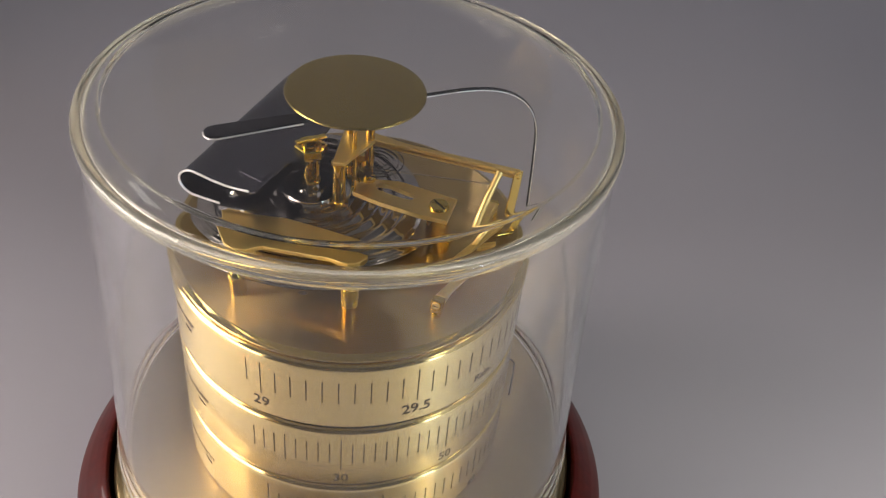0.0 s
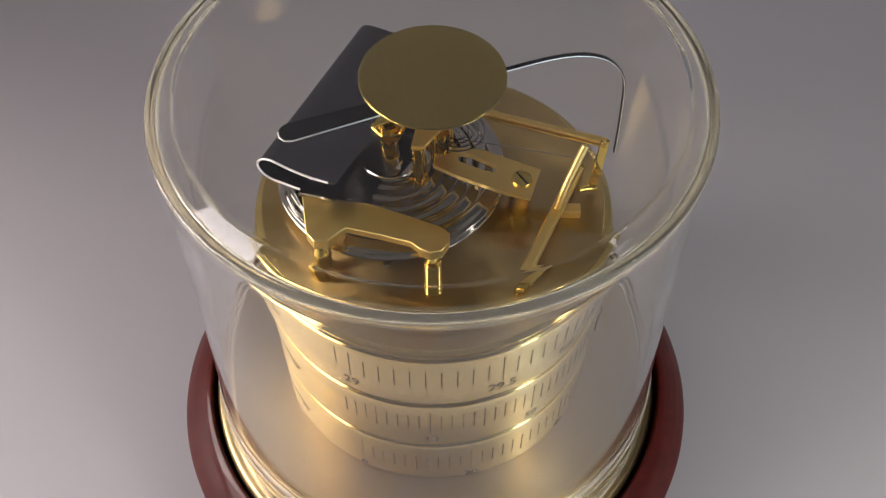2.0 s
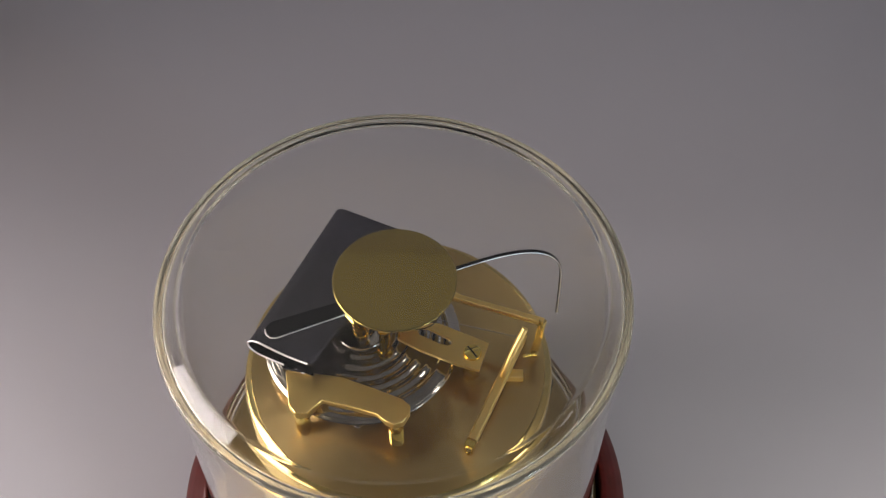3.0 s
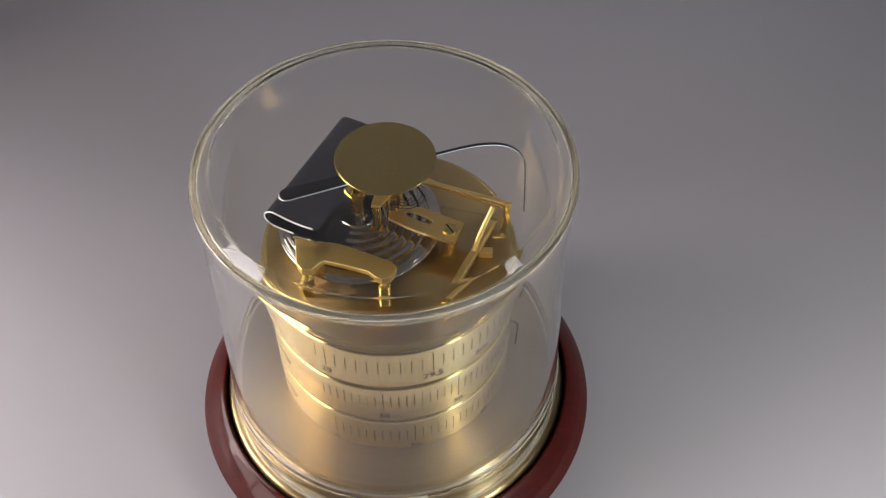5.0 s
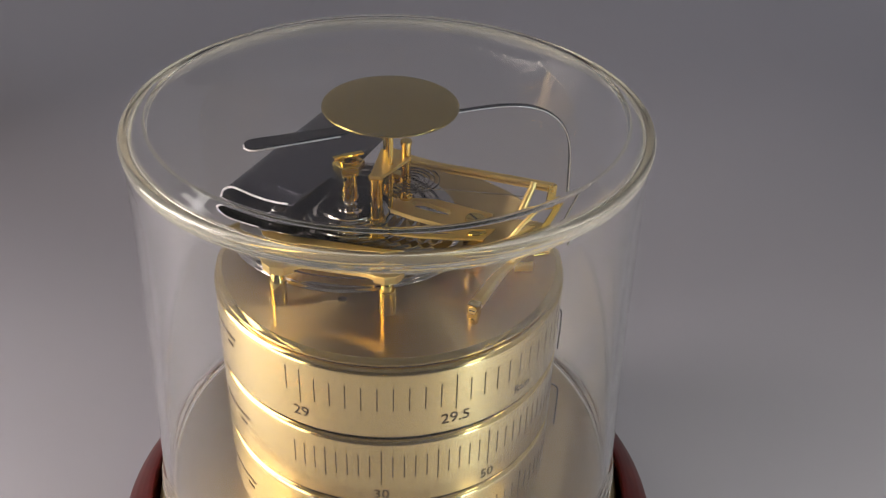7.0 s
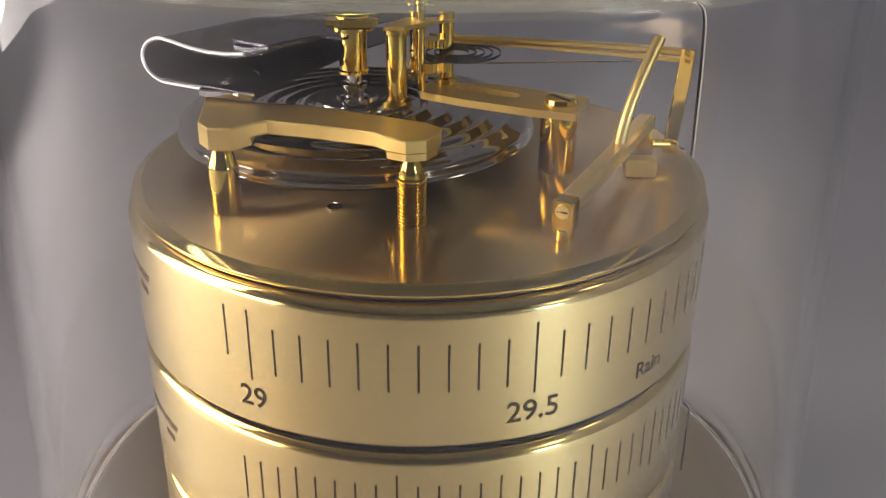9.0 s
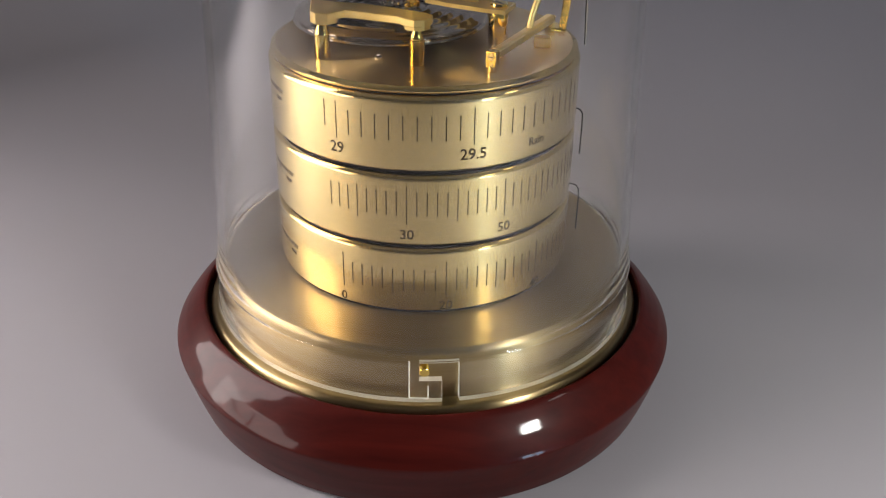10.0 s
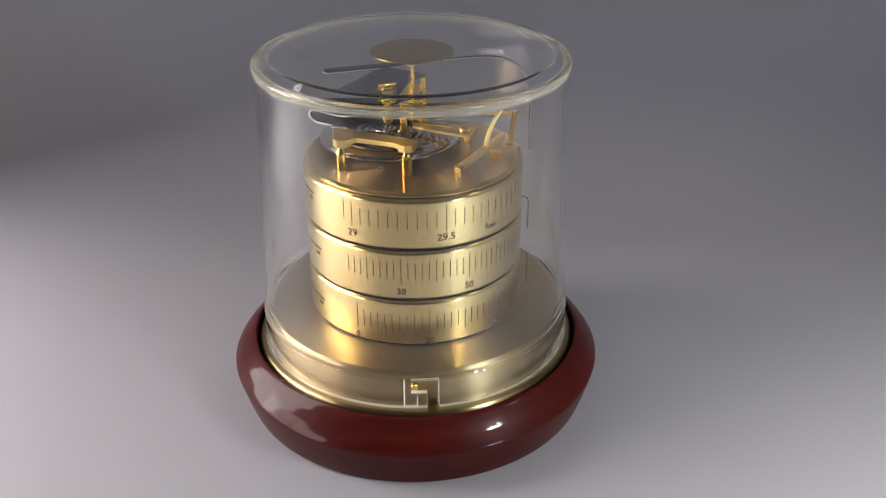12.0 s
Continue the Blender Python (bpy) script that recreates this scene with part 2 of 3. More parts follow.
def rounded(points, radius, steps=5):
    """Profile points with the inner corners rounded."""
    out = [points[0]]
    for p, q, s in zip(points, points[1:], points[2:]):
        q, u, v = Vector(q), Vector(p) - Vector(q), Vector(s) - Vector(q)
        k = min(radius, u.length * 0.48, v.length * 0.48)
        a, b = q + u.normalized() * k, q + v.normalized() * k
        for i in range(steps + 1):
            t = i / steps
            out.append(tuple(a * (1 - t) ** 2 + q * (2 * t * (1 - t)) + b * t ** 2))
    return out + [points[-1]]


def merge(*pieces):
    verts, faces = [], []
    for v, f in pieces:
        k = len(verts)
        verts += list(v)
        faces += [[i + k for i in face] for face in f]
    return verts, faces


def moved(piece, m):
    return [m @ Vector(v) for v in piece[0]], piece[1]


def prism(outline, z0, z1, bevel=0.0):
    """An upright prism over a flat outline, its top edge eased."""
    n = len(outline)
    levels = [(0.0, z0), (0.0, z1)] if not bevel else [(bevel, z0), (0.0, z0 + bevel), (0.0, z1 - bevel), (bevel, z1)]
    verts, faces = [], []
    pts = [Vector((p[0], p[1])) for p in outline]
    area = sum(p.x * q.y - q.x * p.y for p, q in zip(pts, pts[1:] + pts[:1]))
    if area < 0:
        pts.reverse()
    for inset, z in levels:
        for i, p in enumerate(pts):
            a, b = (p - pts[i - 1]).normalized(), (pts[(i + 1) % n] - p).normalized()
            normal = Vector((-a.y - b.y, a.x + b.x))
            normal = normal.normalized() if normal.length > 1e-6 else Vector((0, 0))
            verts.append((*(p + normal * inset), z))
    for k in range(len(levels) - 1):
        for i in range(n):
            j = (i + 1) % n
            faces.append([k * n + i, k * n + j, (k + 1) * n + j, (k + 1) * n + i])
    faces.append(list(range(n))[::-1])
    faces.append([(len(levels) - 1) * n + i for i in range(n)])
    return verts, faces


def box(x0, x1, y0, y1, z0, z1, bevel=0.0):
    return prism([(x0, y0), (x1, y0), (x1, y1), (x0, y1)], z0, z1, bevel)


def rod(a, b, radius, n=20, ease=0.0, radius_end=None):
    """A round bar from a to b with eased ends."""
    a, b = Vector(a), Vector(b)
    far = radius if radius_end is None else radius_end
    size = (b - a).length
    e = ease or min(radius, size) * 0.15
    verts, faces = lathe([(0, 0), (radius - e, 0), (radius, e), (far, size - e), (far - e, size), (0, size)], n)
    turn = (b - a).to_track_quat("Z", "Y").to_matrix().to_4x4()
    return moved((verts, faces), Matrix.Translation(a) @ turn)


def sweep(path, section, up=(0, 0, 1)):
    """A closed section of (side, up) points carried along a path, capped."""
    pts = [Vector(p) for p in path]
    m, verts, faces = len(section), [], []
    side = None
    for i, p in enumerate(pts):
        d = (pts[min(i + 1, len(pts) - 1)] - pts[max(i - 1, 0)]).normalized()
        ref = Vector(up) if side is None else side.cross(d)
        s = d.cross(Vector(up)) if side is None else side - d * side.dot(d)
        side = s.normalized() if s.length > 1e-6 else d.orthogonal().normalized()
        top = side.cross(d).normalized()
        verts += [p + side * a + top * b for a, b in section]
    for i in range(len(pts) - 1):
        for j in range(m):
            k = (j + 1) % m
            faces.append([i * m + j, i * m + k, (i + 1) * m + k, (i + 1) * m + j])
    faces.append(list(range(m))[::-1])
    faces.append([(len(pts) - 1) * m + j for j in range(m)])
    return verts, faces


def round_section(radius, n=10):
    return [(radius * math.cos(2 * math.pi * j / n), radius * math.sin(2 * math.pi * j / n)) for j in range(n)]


def flat_section(width, height):
    e = min(width, height) * 0.2
    w, h = width / 2, height / 2
    return [(-w + e, -h), (w - e, -h), (w, -h + e), (w, h - e), (w - e, h), (-w + e, h), (-w, h - e), (-w, -h + e)]


def smooth_path(points, steps=6):
    """A Catmull-Rom line through the points."""
    p = [Vector(q) for q in points]
    p = [p[0] * 2 - p[1]] + p + [p[-1] * 2 - p[-2]]
    out = []
    for a, b, c, d in zip(p, p[1:], p[2:], p[3:]):
        for i in range(steps):
            t = i / steps
            out.append(0.5 * (2 * b + (c - a) * t + (2 * a - 5 * b + 4 * c - d) * t ** 2 + (3 * b - a - 3 * c + d) * t ** 3))
    return out + [p[-2]]


# ---------------------------------------------------------------- the setting
def setting():
    sweep_line = [(-1.30, 0.0), (0.14, 0.0)]
    sweep_line += [(0.14 + 0.28 * math.sin(radians(a)), 0.28 - 0.28 * math.cos(radians(a))) for a in range(4, 90, 4)]
    sweep_line += [(0.42, 0.28), (0.42, 0.70)]
    n = len(sweep_line)
    back = [(y + (0.002 if z > 0.1 else 0), z - 0.002) for y, z in sweep_line]
    verts = [(x, y, z) for x in (-1.1, 1.1) for y, z in sweep_line + back]
    faces = []
    for i in range(n - 1):
        faces += [[i, i + 1, 2 * n + i + 1, 2 * n + i], [n + i, 3 * n + i, 3 * n + i + 1, n + i + 1]]
    for i in (0, n - 1):
        faces.append([i, 2 * n + i, 3 * n + i, n + i])
    for k in (0, 2 * n):
        faces += [[k + i, k + n + i, k + n + i + 1, k + i + 1] for i in range(n - 1)]
    card = finish("backdrop", verts, faces, CARD, angle=30)
    tagged(card, "pale grey seamless card curving up behind", "backdrop", kind="structure")
    table = finish("tabletop", *box(-1.15, 1.15, -1.32, 0.56, -0.034, -0.003, 0.002), WALL_PAINT, angle=30)
    tagged(table, "plain tabletop under the grey card", "table", kind="structure")

    def slab(name, b, mat, label):
        tagged(finish(name, *box(*b), mat, angle=30), label, name.split("_")[0], kind="structure")

    slab("floor", (-1.9, 1.9, -2.0, 1.5, -0.80, -0.75), FLOOR_COVER, "dark plain floor of the room")
    slab("ceiling", (-1.9, 1.9, -2.0, 1.5, 1.60, 1.66), SHADE_CEILING, "unseen plain ceiling, coloured dark to darken reflections")
    slab("wall_back", (-1.9, 1.9, 1.5, 1.56, -0.75, 1.60), WALL_PAINT, "plain pale wall behind the card")
    pieces = [box(-1.96, -1.9, -2.06, 1.56, -0.75, 0.08), box(-1.96, -1.9, -2.06, 1.56, 0.82, 1.60),
              box(-1.96, -1.9, -2.06, -1.65, 0.08, 0.82), box(-1.96, -1.9, 0.15, 1.56, 0.08, 0.82)]
    tagged(finish("wall_west", *merge(*pieces), WALL_PAINT, angle=30), "plain pale side wall with a window opening", "wall", kind="structure")
    pieces = [box(1.9, 1.96, -2.06, 1.56, -0.75, 0.03), box(1.9, 1.96, -2.06, 1.56, 0.57, 1.60),
              box(1.9, 1.96, -2.06, -1.85, 0.03, 0.57), box(1.9, 1.96, -1.35, 1.56, 0.03, 0.57)]
    tagged(finish("wall_east", *merge(*pieces), WALL_PAINT, angle=30), "plain pale side wall with a narrow window opening", "wall", kind="structure")
    slab("wall_front", (-1.9, 1.9, -2.06, -2.0, -0.75, 1.60), SHADE_WALL, "unseen front wall, coloured dark to darken reflections")


setting()


def window(name, at, turn, width, height):
    """A white frame with a mullion and two glazing bars, standing in a wall's opening."""
    frame_set = new(name)
    frame_set.location = at
    frame_set.rotation_euler = (0, 0, radians(turn))
    tagged(frame_set, "white casement window with four panes", "window", kind="structure")
    w, h = width / 2, height
    for part_name, b in (("frame_rail", (-0.015, 0.015, -w, w, 0.0, 0.04)), ("frame_rail", (-0.015, 0.015, -w, w, h - 0.04, h)),
                         ("frame_stile", (-0.015, 0.015, -w, -w + 0.04, 0.042, h - 0.042)), ("frame_stile", (-0.015, 0.015, w - 0.04, w, 0.042, h - 0.042)),
                         ("mullion", (-0.012, 0.012, -0.02, 0.02, 0.042, h - 0.042)),
                         ("glazing_bar", (-0.010, 0.010, -w + 0.042, -0.022, h * 0.5 - 0.012, h * 0.5 + 0.012)), ("glazing_bar", (-0.010, 0.010, 0.022, w - 0.042, h * 0.5 - 0.012, h * 0.5 + 0.012))):
        finish(part_name, *box(*b, 0.002), FRAME_WHITE, frame_set, angle=30)


window("window_1", (1.905, -1.60, 0.03), 0, 0.50, 0.54)
window("window_2", (-1.905, -0.75, 0.08), 0, 1.80, 0.74)

# ---------------------------------------------------------------- the barometer: sizes
DECK = 0.0420           # brass floor on which the drum stands
RING_R = 0.0419         # scale rings
PLATE = DECK + 0.0616   # top of the drum
RINGS = ((DECK + 0.0409, DECK + 0.0598), (DECK + 0.0205, DECK + 0.0397), (DECK + 0.0009, DECK + 0.0193))

barometer = new("barometer")
tagged(barometer, "brass open-movement barometer on a round red mahogany base", "barometer")


def base_parts():
    side = [(0.0, 0.0004), (0.0692, 0.0004), (0.0702, 0.0009), (0.0716, 0.0050), (0.0731, 0.0102), (0.0745, 0.0155), (0.0748, 0.0168)]
    slope = [(0.0747, 0.0171), (0.0737, 0.0187), (0.0716, 0.0216), (0.0692, 0.0243), (0.0671, 0.0264), (0.0658, 0.0273), (0.0652, 0.0268), (0.0650, 0.0205), (0.0, 0.0205)]
    wood = rounded(side, 0.0005, 4) + rounded(slope, 0.0008, 4)
    finish("wooden_base", *lathe(wood, 160), MAHOGANY, barometer, "dark red lacquered mahogany base", angle=32)
    felt = [(0.0, 0.0), (0.066, 0.0), (0.066, 0.0004), (0.0, 0.0004)]
    finish("base_felt", *lathe(felt, 64), BLACK_AND_SHADE, barometer, "thin black felt underside")
    flange = rounded([(0.0, 0.0207), (0.0636, 0.0207), (0.0640, 0.0212), (0.0640, 0.0258), (0.0632, 0.0270), (0.0622, 0.0273), (0.0595, 0.0273)], 0.0005, 4)
    body = rounded([(0.0595, 0.0273), (0.0591, 0.0275), (0.0589, DECK - 0.0010), (0.0578, DECK), (0.0572, DECK), (0.0566, DECK), (0.030, DECK), (0.0, DECK)], 0.0007, 5)
    finish("brass_deck", *lathe(flange + body[1:], 160), BRASS_BASE, barometer, "turned satin brass deck with a stepped edge", angle=40)
    a = radians(-83.9)
    d = Vector((math.cos(a), math.sin(a), 0))
    finish("bayonet_pin", *rod(d * 0.0580 + Vector((0, 0, DECK - 0.0053)), d * 0.0612 + Vector((0, 0, DECK - 0.0053)), 0.0013), BRASS_POLISHED, barometer, "small brass locking pin")


base_parts()


def bent(verts, radius, angle, z):
    """Flat (x, y, depth) drawing wrapped on the drum about an angle in degrees."""
    out = []
    for x, y, depth in verts:
        a = radians(angle) + x / RING_R
        out.append(((radius + depth) * math.cos(a), (radius + depth) * math.sin(a), z + y))
    return out


def lettering(text, cap, angle, z, parent, name="numeral", align="CENTER", label=""):
    curve = bpy.data.curves.new(name, "FONT")
    curve.body, curve.align_x, curve.size, curve.resolution_u = text, align, cap / 0.70, 4
    curve.offset = cap * 0.015
    probe = new("probe", curve)
    bpy.context.view_layer.update()
    me = bpy.data.meshes.new_from_object(probe.evaluated_get(bpy.context.evaluated_depsgraph_get()))
    faces = [list(p.vertices) for p in me.polygons]
    flat = [(v.co.x, v.co.y - cap / 2, 0.0) for v in me.vertices]
    bpy.data.objects.remove(probe)
    bpy.data.meshes.remove(me)
    return finish(name, bent(flat, RING_R + 0.00004, angle, z), faces, INK, parent, label, smooth=False)


def tick_mesh(width, z0, z1):
    w = width / 2
    pts = [(-w, z0, 0), (w, z0, 0), (w, z1, 0), (-w, z1, 0), (-w, z0, 0.00004), (w, z0, 0.00004), (w, z1, 0.00004), (-w, z1, 0.00004)]
    return bent(pts, RING_R - 0.00001, 0.0, 0.0), [[4, 5, 6, 7], [0, 1, 5, 4], [1, 2, 6, 5], [2, 3, 7, 6], [3, 0, 4, 7]]


def scale_ring(k, start, step, first, last, kinds, label):
    z0, z1 = RINGS[k]
    wall = rounded([(RING_R - 0.003, z0 + 0.0002), (RING_R - 0.0003, z0), (RING_R, z0 + 0.0003), (RING_R, z1 - 0.0013), (RING_R - 0.0008, z1 - 0.0003), (RING_R - 0.0016, z1), (RING_R - 0.006, z1)], 0.0008, 5)
    profile = wall + [(RING_R - 0.006, z0 + 0.0002), (RING_R - 0.003, z0 + 0.0002)]
    ring = finish("scale_ring", *lathe(profile, 192), BRASS_SATIN, barometer, label, angle=40)
    ring.data.materials.append(BRASS_EDGE)
    ring.data.materials.append(BLACK_AND_SHADE)
    for face in ring.data.polygons:
        reach, height = math.hypot(face.center.x, face.center.y), face.center.z
        # inner faces are black: the shade of the ring gaps, put into the colour
        face.material_index = 2 if reach < RING_R - 0.0014 else 1 if height > z1 - 0.00125 else 0
    made = {}
    for i in range(first, last + 1):
        span = kinds(i)
        if span not in made:
            made[span] = finish("tick", *tick_mesh(0.00027, DECK + span[0], DECK + span[1]), INK, ring, smooth=False)
            made[span].rotation_euler = (0, 0, radians(start + step * i))
        else:
            share("tick", made[span], Matrix.Rotation(radians(start + step * i), 4, "Z"), ring)
    return ring


def rings():
    a1, s1, a2, s2, a3, s3 = -114.40, 4.668, -90.0, 3.466, -113.82, 3.756
    pressure = scale_ring(0, a1, s1, -1, 21, lambda i: (0.0473, 0.0568) if i % 10 == 0 else (0.0498, 0.0566) if i == -1 else (0.0487, 0.0550),
                          "satin brass pressure scale ring with black graduations")
    for text, i in (("29", 0), ("29.5", 10)):
        lettering(text, 0.0028, a1 + s1 * i, DECK + 0.0450, pressure)
    lettering("Rain", 0.0022, -42.6, DECK + 0.0451, pressure, "lettering")
    lettering("Barometer", 0.0018, -141.8, DECK + 0.0538, pressure, "lettering", "RIGHT")
    humid = scale_ring(1, a2, s2, -8, 24, lambda i: (0.0263, 0.0368) if i % 10 == 0 else (0.0271, 0.0360) if i % 5 == 0 else (0.0286, 0.0352),
                       "satin brass humidity scale ring with black graduations")
    for text, i in (("30", 0), ("50", 10)):
        lettering(text, 0.0026, a2 + s2 * i, DECK + 0.0235, humid)
    lettering("Hygrometer", 0.0018, -137.6, DECK + 0.0320, humid, "lettering", "RIGHT")
    warm = scale_ring(2, a3, s3, 0, 27, lambda i: (0.0055, 0.0156) if i % 10 == 0 else (0.0056, 0.0133) if i % 5 == 0 else (0.0069, 0.0133),
                      "satin brass temperature scale ring with black graduations")
    for text, i in (("0", 0), ("20", 10), ("40", 20)):
        lettering(text, 0.0025, a3 + s3 * i, DECK + 0.0026, warm)
    lettering("Thermometer", 0.0018, -137.9, DECK + 0.0103, warm, "lettering", "RIGHT")
    # short bars below the words, too small to read
    for ring, angle, z in ((pressure, -144.0, 0.0512), (humid, -140.0, 0.0294), (warm, -140.0, 0.0077)):
        finish("lettering_bar", bent([(-0.0030, -0.0005, 0), (0.0, -0.0005, 0), (0.0, 0.0005, 0), (-0.0030, 0.0005, 0)], RING_R + 0.00004, angle, DECK + z), [[0, 1, 2, 3]], INK, ring, smooth=False)
    # added black core and foot paint the shade in gaps and at the deck
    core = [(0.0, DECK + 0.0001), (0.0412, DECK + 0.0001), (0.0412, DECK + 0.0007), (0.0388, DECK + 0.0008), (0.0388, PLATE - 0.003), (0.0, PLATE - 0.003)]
    finish("drum_core", *lathe(core, 96), BLACK_AND_SHADE, barometer, "dark core between the scale rings")
    top = rounded([(0.0, PLATE - 0.0029), (0.0375, PLATE - 0.0029), (0.0390, PLATE - 0.0016), (0.0409, PLATE - 0.0014), (0.0412, PLATE - 0.0008), (0.0397, PLATE), (0.0393, PLATE), (0.0389, PLATE), (0.020, PLATE), (0.0, PLATE)], 0.00022, 4)
    plate = finish("top_plate", *lathe(top, 192), BRASS_FACE, barometer, "turned brass top plate of the drum", angle=25)
    plate.data.materials.append(BRASS_EDGE)
    for face in plate.data.polygons:
        face.material_index = 1 if math.hypot(face.center.x, face.center.y) > 0.0396 and face.center.z > PLATE - 0.0013 else 0
    s = lathe([(0, PLATE), (0.0011, PLATE), (0.0011, PLATE + 0.0003), (0.0008, PLATE + 0.0005), (0, PLATE + 0.0005)], 16, (-0.0097, -0.0197))
    finish("plate_screw", *s, NICKEL, plate, "tiny screw head")


rings()
OFFSET = Vector((0, 0.0027, 0))


def capsule():
    cx, cy = -0.0098, 0.0022
    z = DECK + 0.0660
    profile = [(0.0, PLATE), (0.006, PLATE), (0.006, z - 0.0032), (0.0225, z - 0.0022), (0.0245, z - 0.0016), (0.0262, z - 0.0013), (0.0265, z - 0.0009), (0.0262, z - 0.0005), (0.0252, z - 0.0003),
               (0.0250, z), (0.0258, z + 0.0002), (0.0261, z + 0.0006), (0.0257, z + 0.0010), (0.0246, z + 0.0011)]
    for i in range(49):
        r = 0.0240 - i * (0.0240 - 0.0066) / 48
        profile.append((r, z + 0.0013 + 0.0010 * (0.0240 - r) / 0.0174 + 0.00032 * math.sin((0.0240 - r) / 0.0031 * 2 * math.pi)))
    profile += [(0.0062, z + 0.0024), (0.0060, z + 0.0030), (0.0032, z + 0.0030), (0.0030, z + 0.0036), (0.0, z + 0.0036)]
    can = finish("aneroid_capsule", *lathe(profile, 128, (cx, cy)), CAPSULE_NICKEL, barometer, "bright nickel corrugated aneroid capsule", angle=60)
    stem = lathe([(0, z + 0.0036), (0.0022, z + 0.0036), (0.0022, z + 0.0044), (0.0014, z + 0.0046), (0.0014, z + 0.0058), (0.0019, z + 0.0060), (0.0019, z + 0.0066), (0.0012, z + 0.0068), (0.0012, z + 0.0094), (0, z + 0.0094)], 24, (-0.0096, -0.0020))
    finish("capsule_stem", *stem, NICKEL, can, "nickel stem on the capsule")


capsule()


def spring_and_bridge():
    # bridge plate on two pillars over the front of the capsule
    outline = [(-0.0284, -0.0122), (-0.0213, -0.0138), (-0.0140, -0.0147), (-0.0060, -0.0176), (0.0020, -0.0208), (0.0040, -0.0226), (0.0040, -0.0248),
               (0.0024, -0.0272), (0.0000, -0.0279), (-0.0024, -0.0268), (-0.0042, -0.0252), (-0.0110, -0.0233), (-0.0180, -0.0216), (-0.0198, -0.0232), (-0.0216, -0.0252), (-0.0246, -0.0252), (-0.0264, -0.0230)]
    top = DECK + 0.0730
    left_pad = [(-0.0264, -0.0175), (-0.0200, -0.0190), (-0.0198, -0.0232), (-0.0216, -0.0252), (-0.0246, -0.0252), (-0.0264, -0.0230)]
    right_pad = [(-0.0030, -0.0235), (0.0030, -0.0225), (0.0036, -0.0248), (0.0024, -0.0270), (0.0000, -0.0277), (-0.0024, -0.0266)]
    slab = merge(prism(outline, top - 0.0019, top, 0.0002), prism(left_pad, top - 0.0028, top - 0.0017), prism(right_pad, top - 0.0028, top - 0.0017))
    bridge = finish("bridge_plate", *slab, BRASS_SHEET, barometer, "thick rolled brass bridge plate", angle=30)
    left = lathe(rounded([(0, PLATE), (0.00195, PLATE), (0.00195, top - 0.0052), (0.0011, top - 0.0028), (0, top - 0.0028)], 0.0003, 3), 24, (-0.0234, -0.0240))
    finish("bridge_pillar", *left, BRASS_POLISHED, bridge)
    profile = [(0, PLATE), (0.0017, PLATE)]
    z = PLATE
    while z < top - 0.0052:
        profile += [(0.0019, z + 0.00012), (0.0019, z + 0.00028), (0.00165, z + 0.00046)]
        z += 0.00046
    profile += [(0.0017, top - 0.0046), (0.0010, top - 0.0028), (0, top - 0.0028)]
    finish("bridge_pillar", *lathe(profile, 24, (0.0005, -0.0266)), BRASS_POLISHED, bridge, "threaded brass pillar")
    # the wide U-shaped spring: section carried along the fold
    near, far = Vector((-0.0341, -0.0097, 0)), Vector((-0.0152, 0.0335, 0))
    along = (far - near).normalized()
    out = Vector((along.y, -along.x, 0))
    low, high = DECK + 0.0742, DECK + 0.0806
    r = (high - low) / 2

    def leaf_section(thick):
        c = Vector((0.0, (low + high) / 2))
        outer = [(0.0135, low)] + [(c.x - (r + thick * 0) * math.sin(t) * 1.25, c.y - r * math.cos(t)) for t in [math.pi * i / 18 for i in range(19)]]
        return outer

    line = leaf_section(0.0)
    rows = 9
    verts, faces = [], []
    for side in (0.0, 0.00045):
        for i in range(rows):
            t = i / (rows - 1)
            base = near.lerp(far, t)
            low_reach = 0.0145 - 0.001 * t
            high_reach = 0.0150 + 0.004 * t
            pts = [(low_reach, low)] + [(low_reach * f, low) for f in (0.66, 0.33)] + line[1:]
            pts += [(high_reach * f, high - 0.0011 * math.sin(math.pi * f * 0.9) * (1 - t)) for f in (0.2, 0.4, 0.6, 0.8, 1.0)]
            for j, (a, z) in enumerate(pts):
                p, q = pts[max(j - 1, 0)], pts[min(j + 1, len(pts) - 1)]
                d = Vector((q[0] - p[0], q[1] - p[1])).normalized()
                verts.append(base + out * (a - d.y * side * -1) + Vector((0, 0, z + d.x * side * -1)))
    m = len(pts)
    n = rows * m
    for i in range(rows - 1):
        for j in range(m - 1):
            q = [i * m + j, i * m + j + 1, (i + 1) * m + j + 1, (i + 1) * m + j]
            faces += [q, [k + n for k in q[::-1]]]
    for i in range(rows - 1):
        for j in (0, m - 1):
            faces.append([i * m + j, (i + 1) * m + j, (i + 1) * m + j + n, i * m + j + n])
    for j in range(m - 1):
        for i in (0, rows - 1):
            faces.append([i * m + j, i * m + j + 1, i * m + j + 1 + n, i * m + j + n])
    spring = finish("flat_spring", verts, faces, SPRING_STEEL, barometer, "wide dark steel U-shaped spring", angle=40)
    # ground edge as a pale strip, which also paints its glint
    rim_line = [verts[j] + (near - far).normalized() * 0.0001 for j in range(m)]
    finish("ground_edge", *sweep([(p + q) / 2 for p, q in zip(rim_line, rim_line[1:])], round_section(0.00026, 6), up=tuple(along)), EDGE_GLINT, spring, "bright ground edge of the spring")
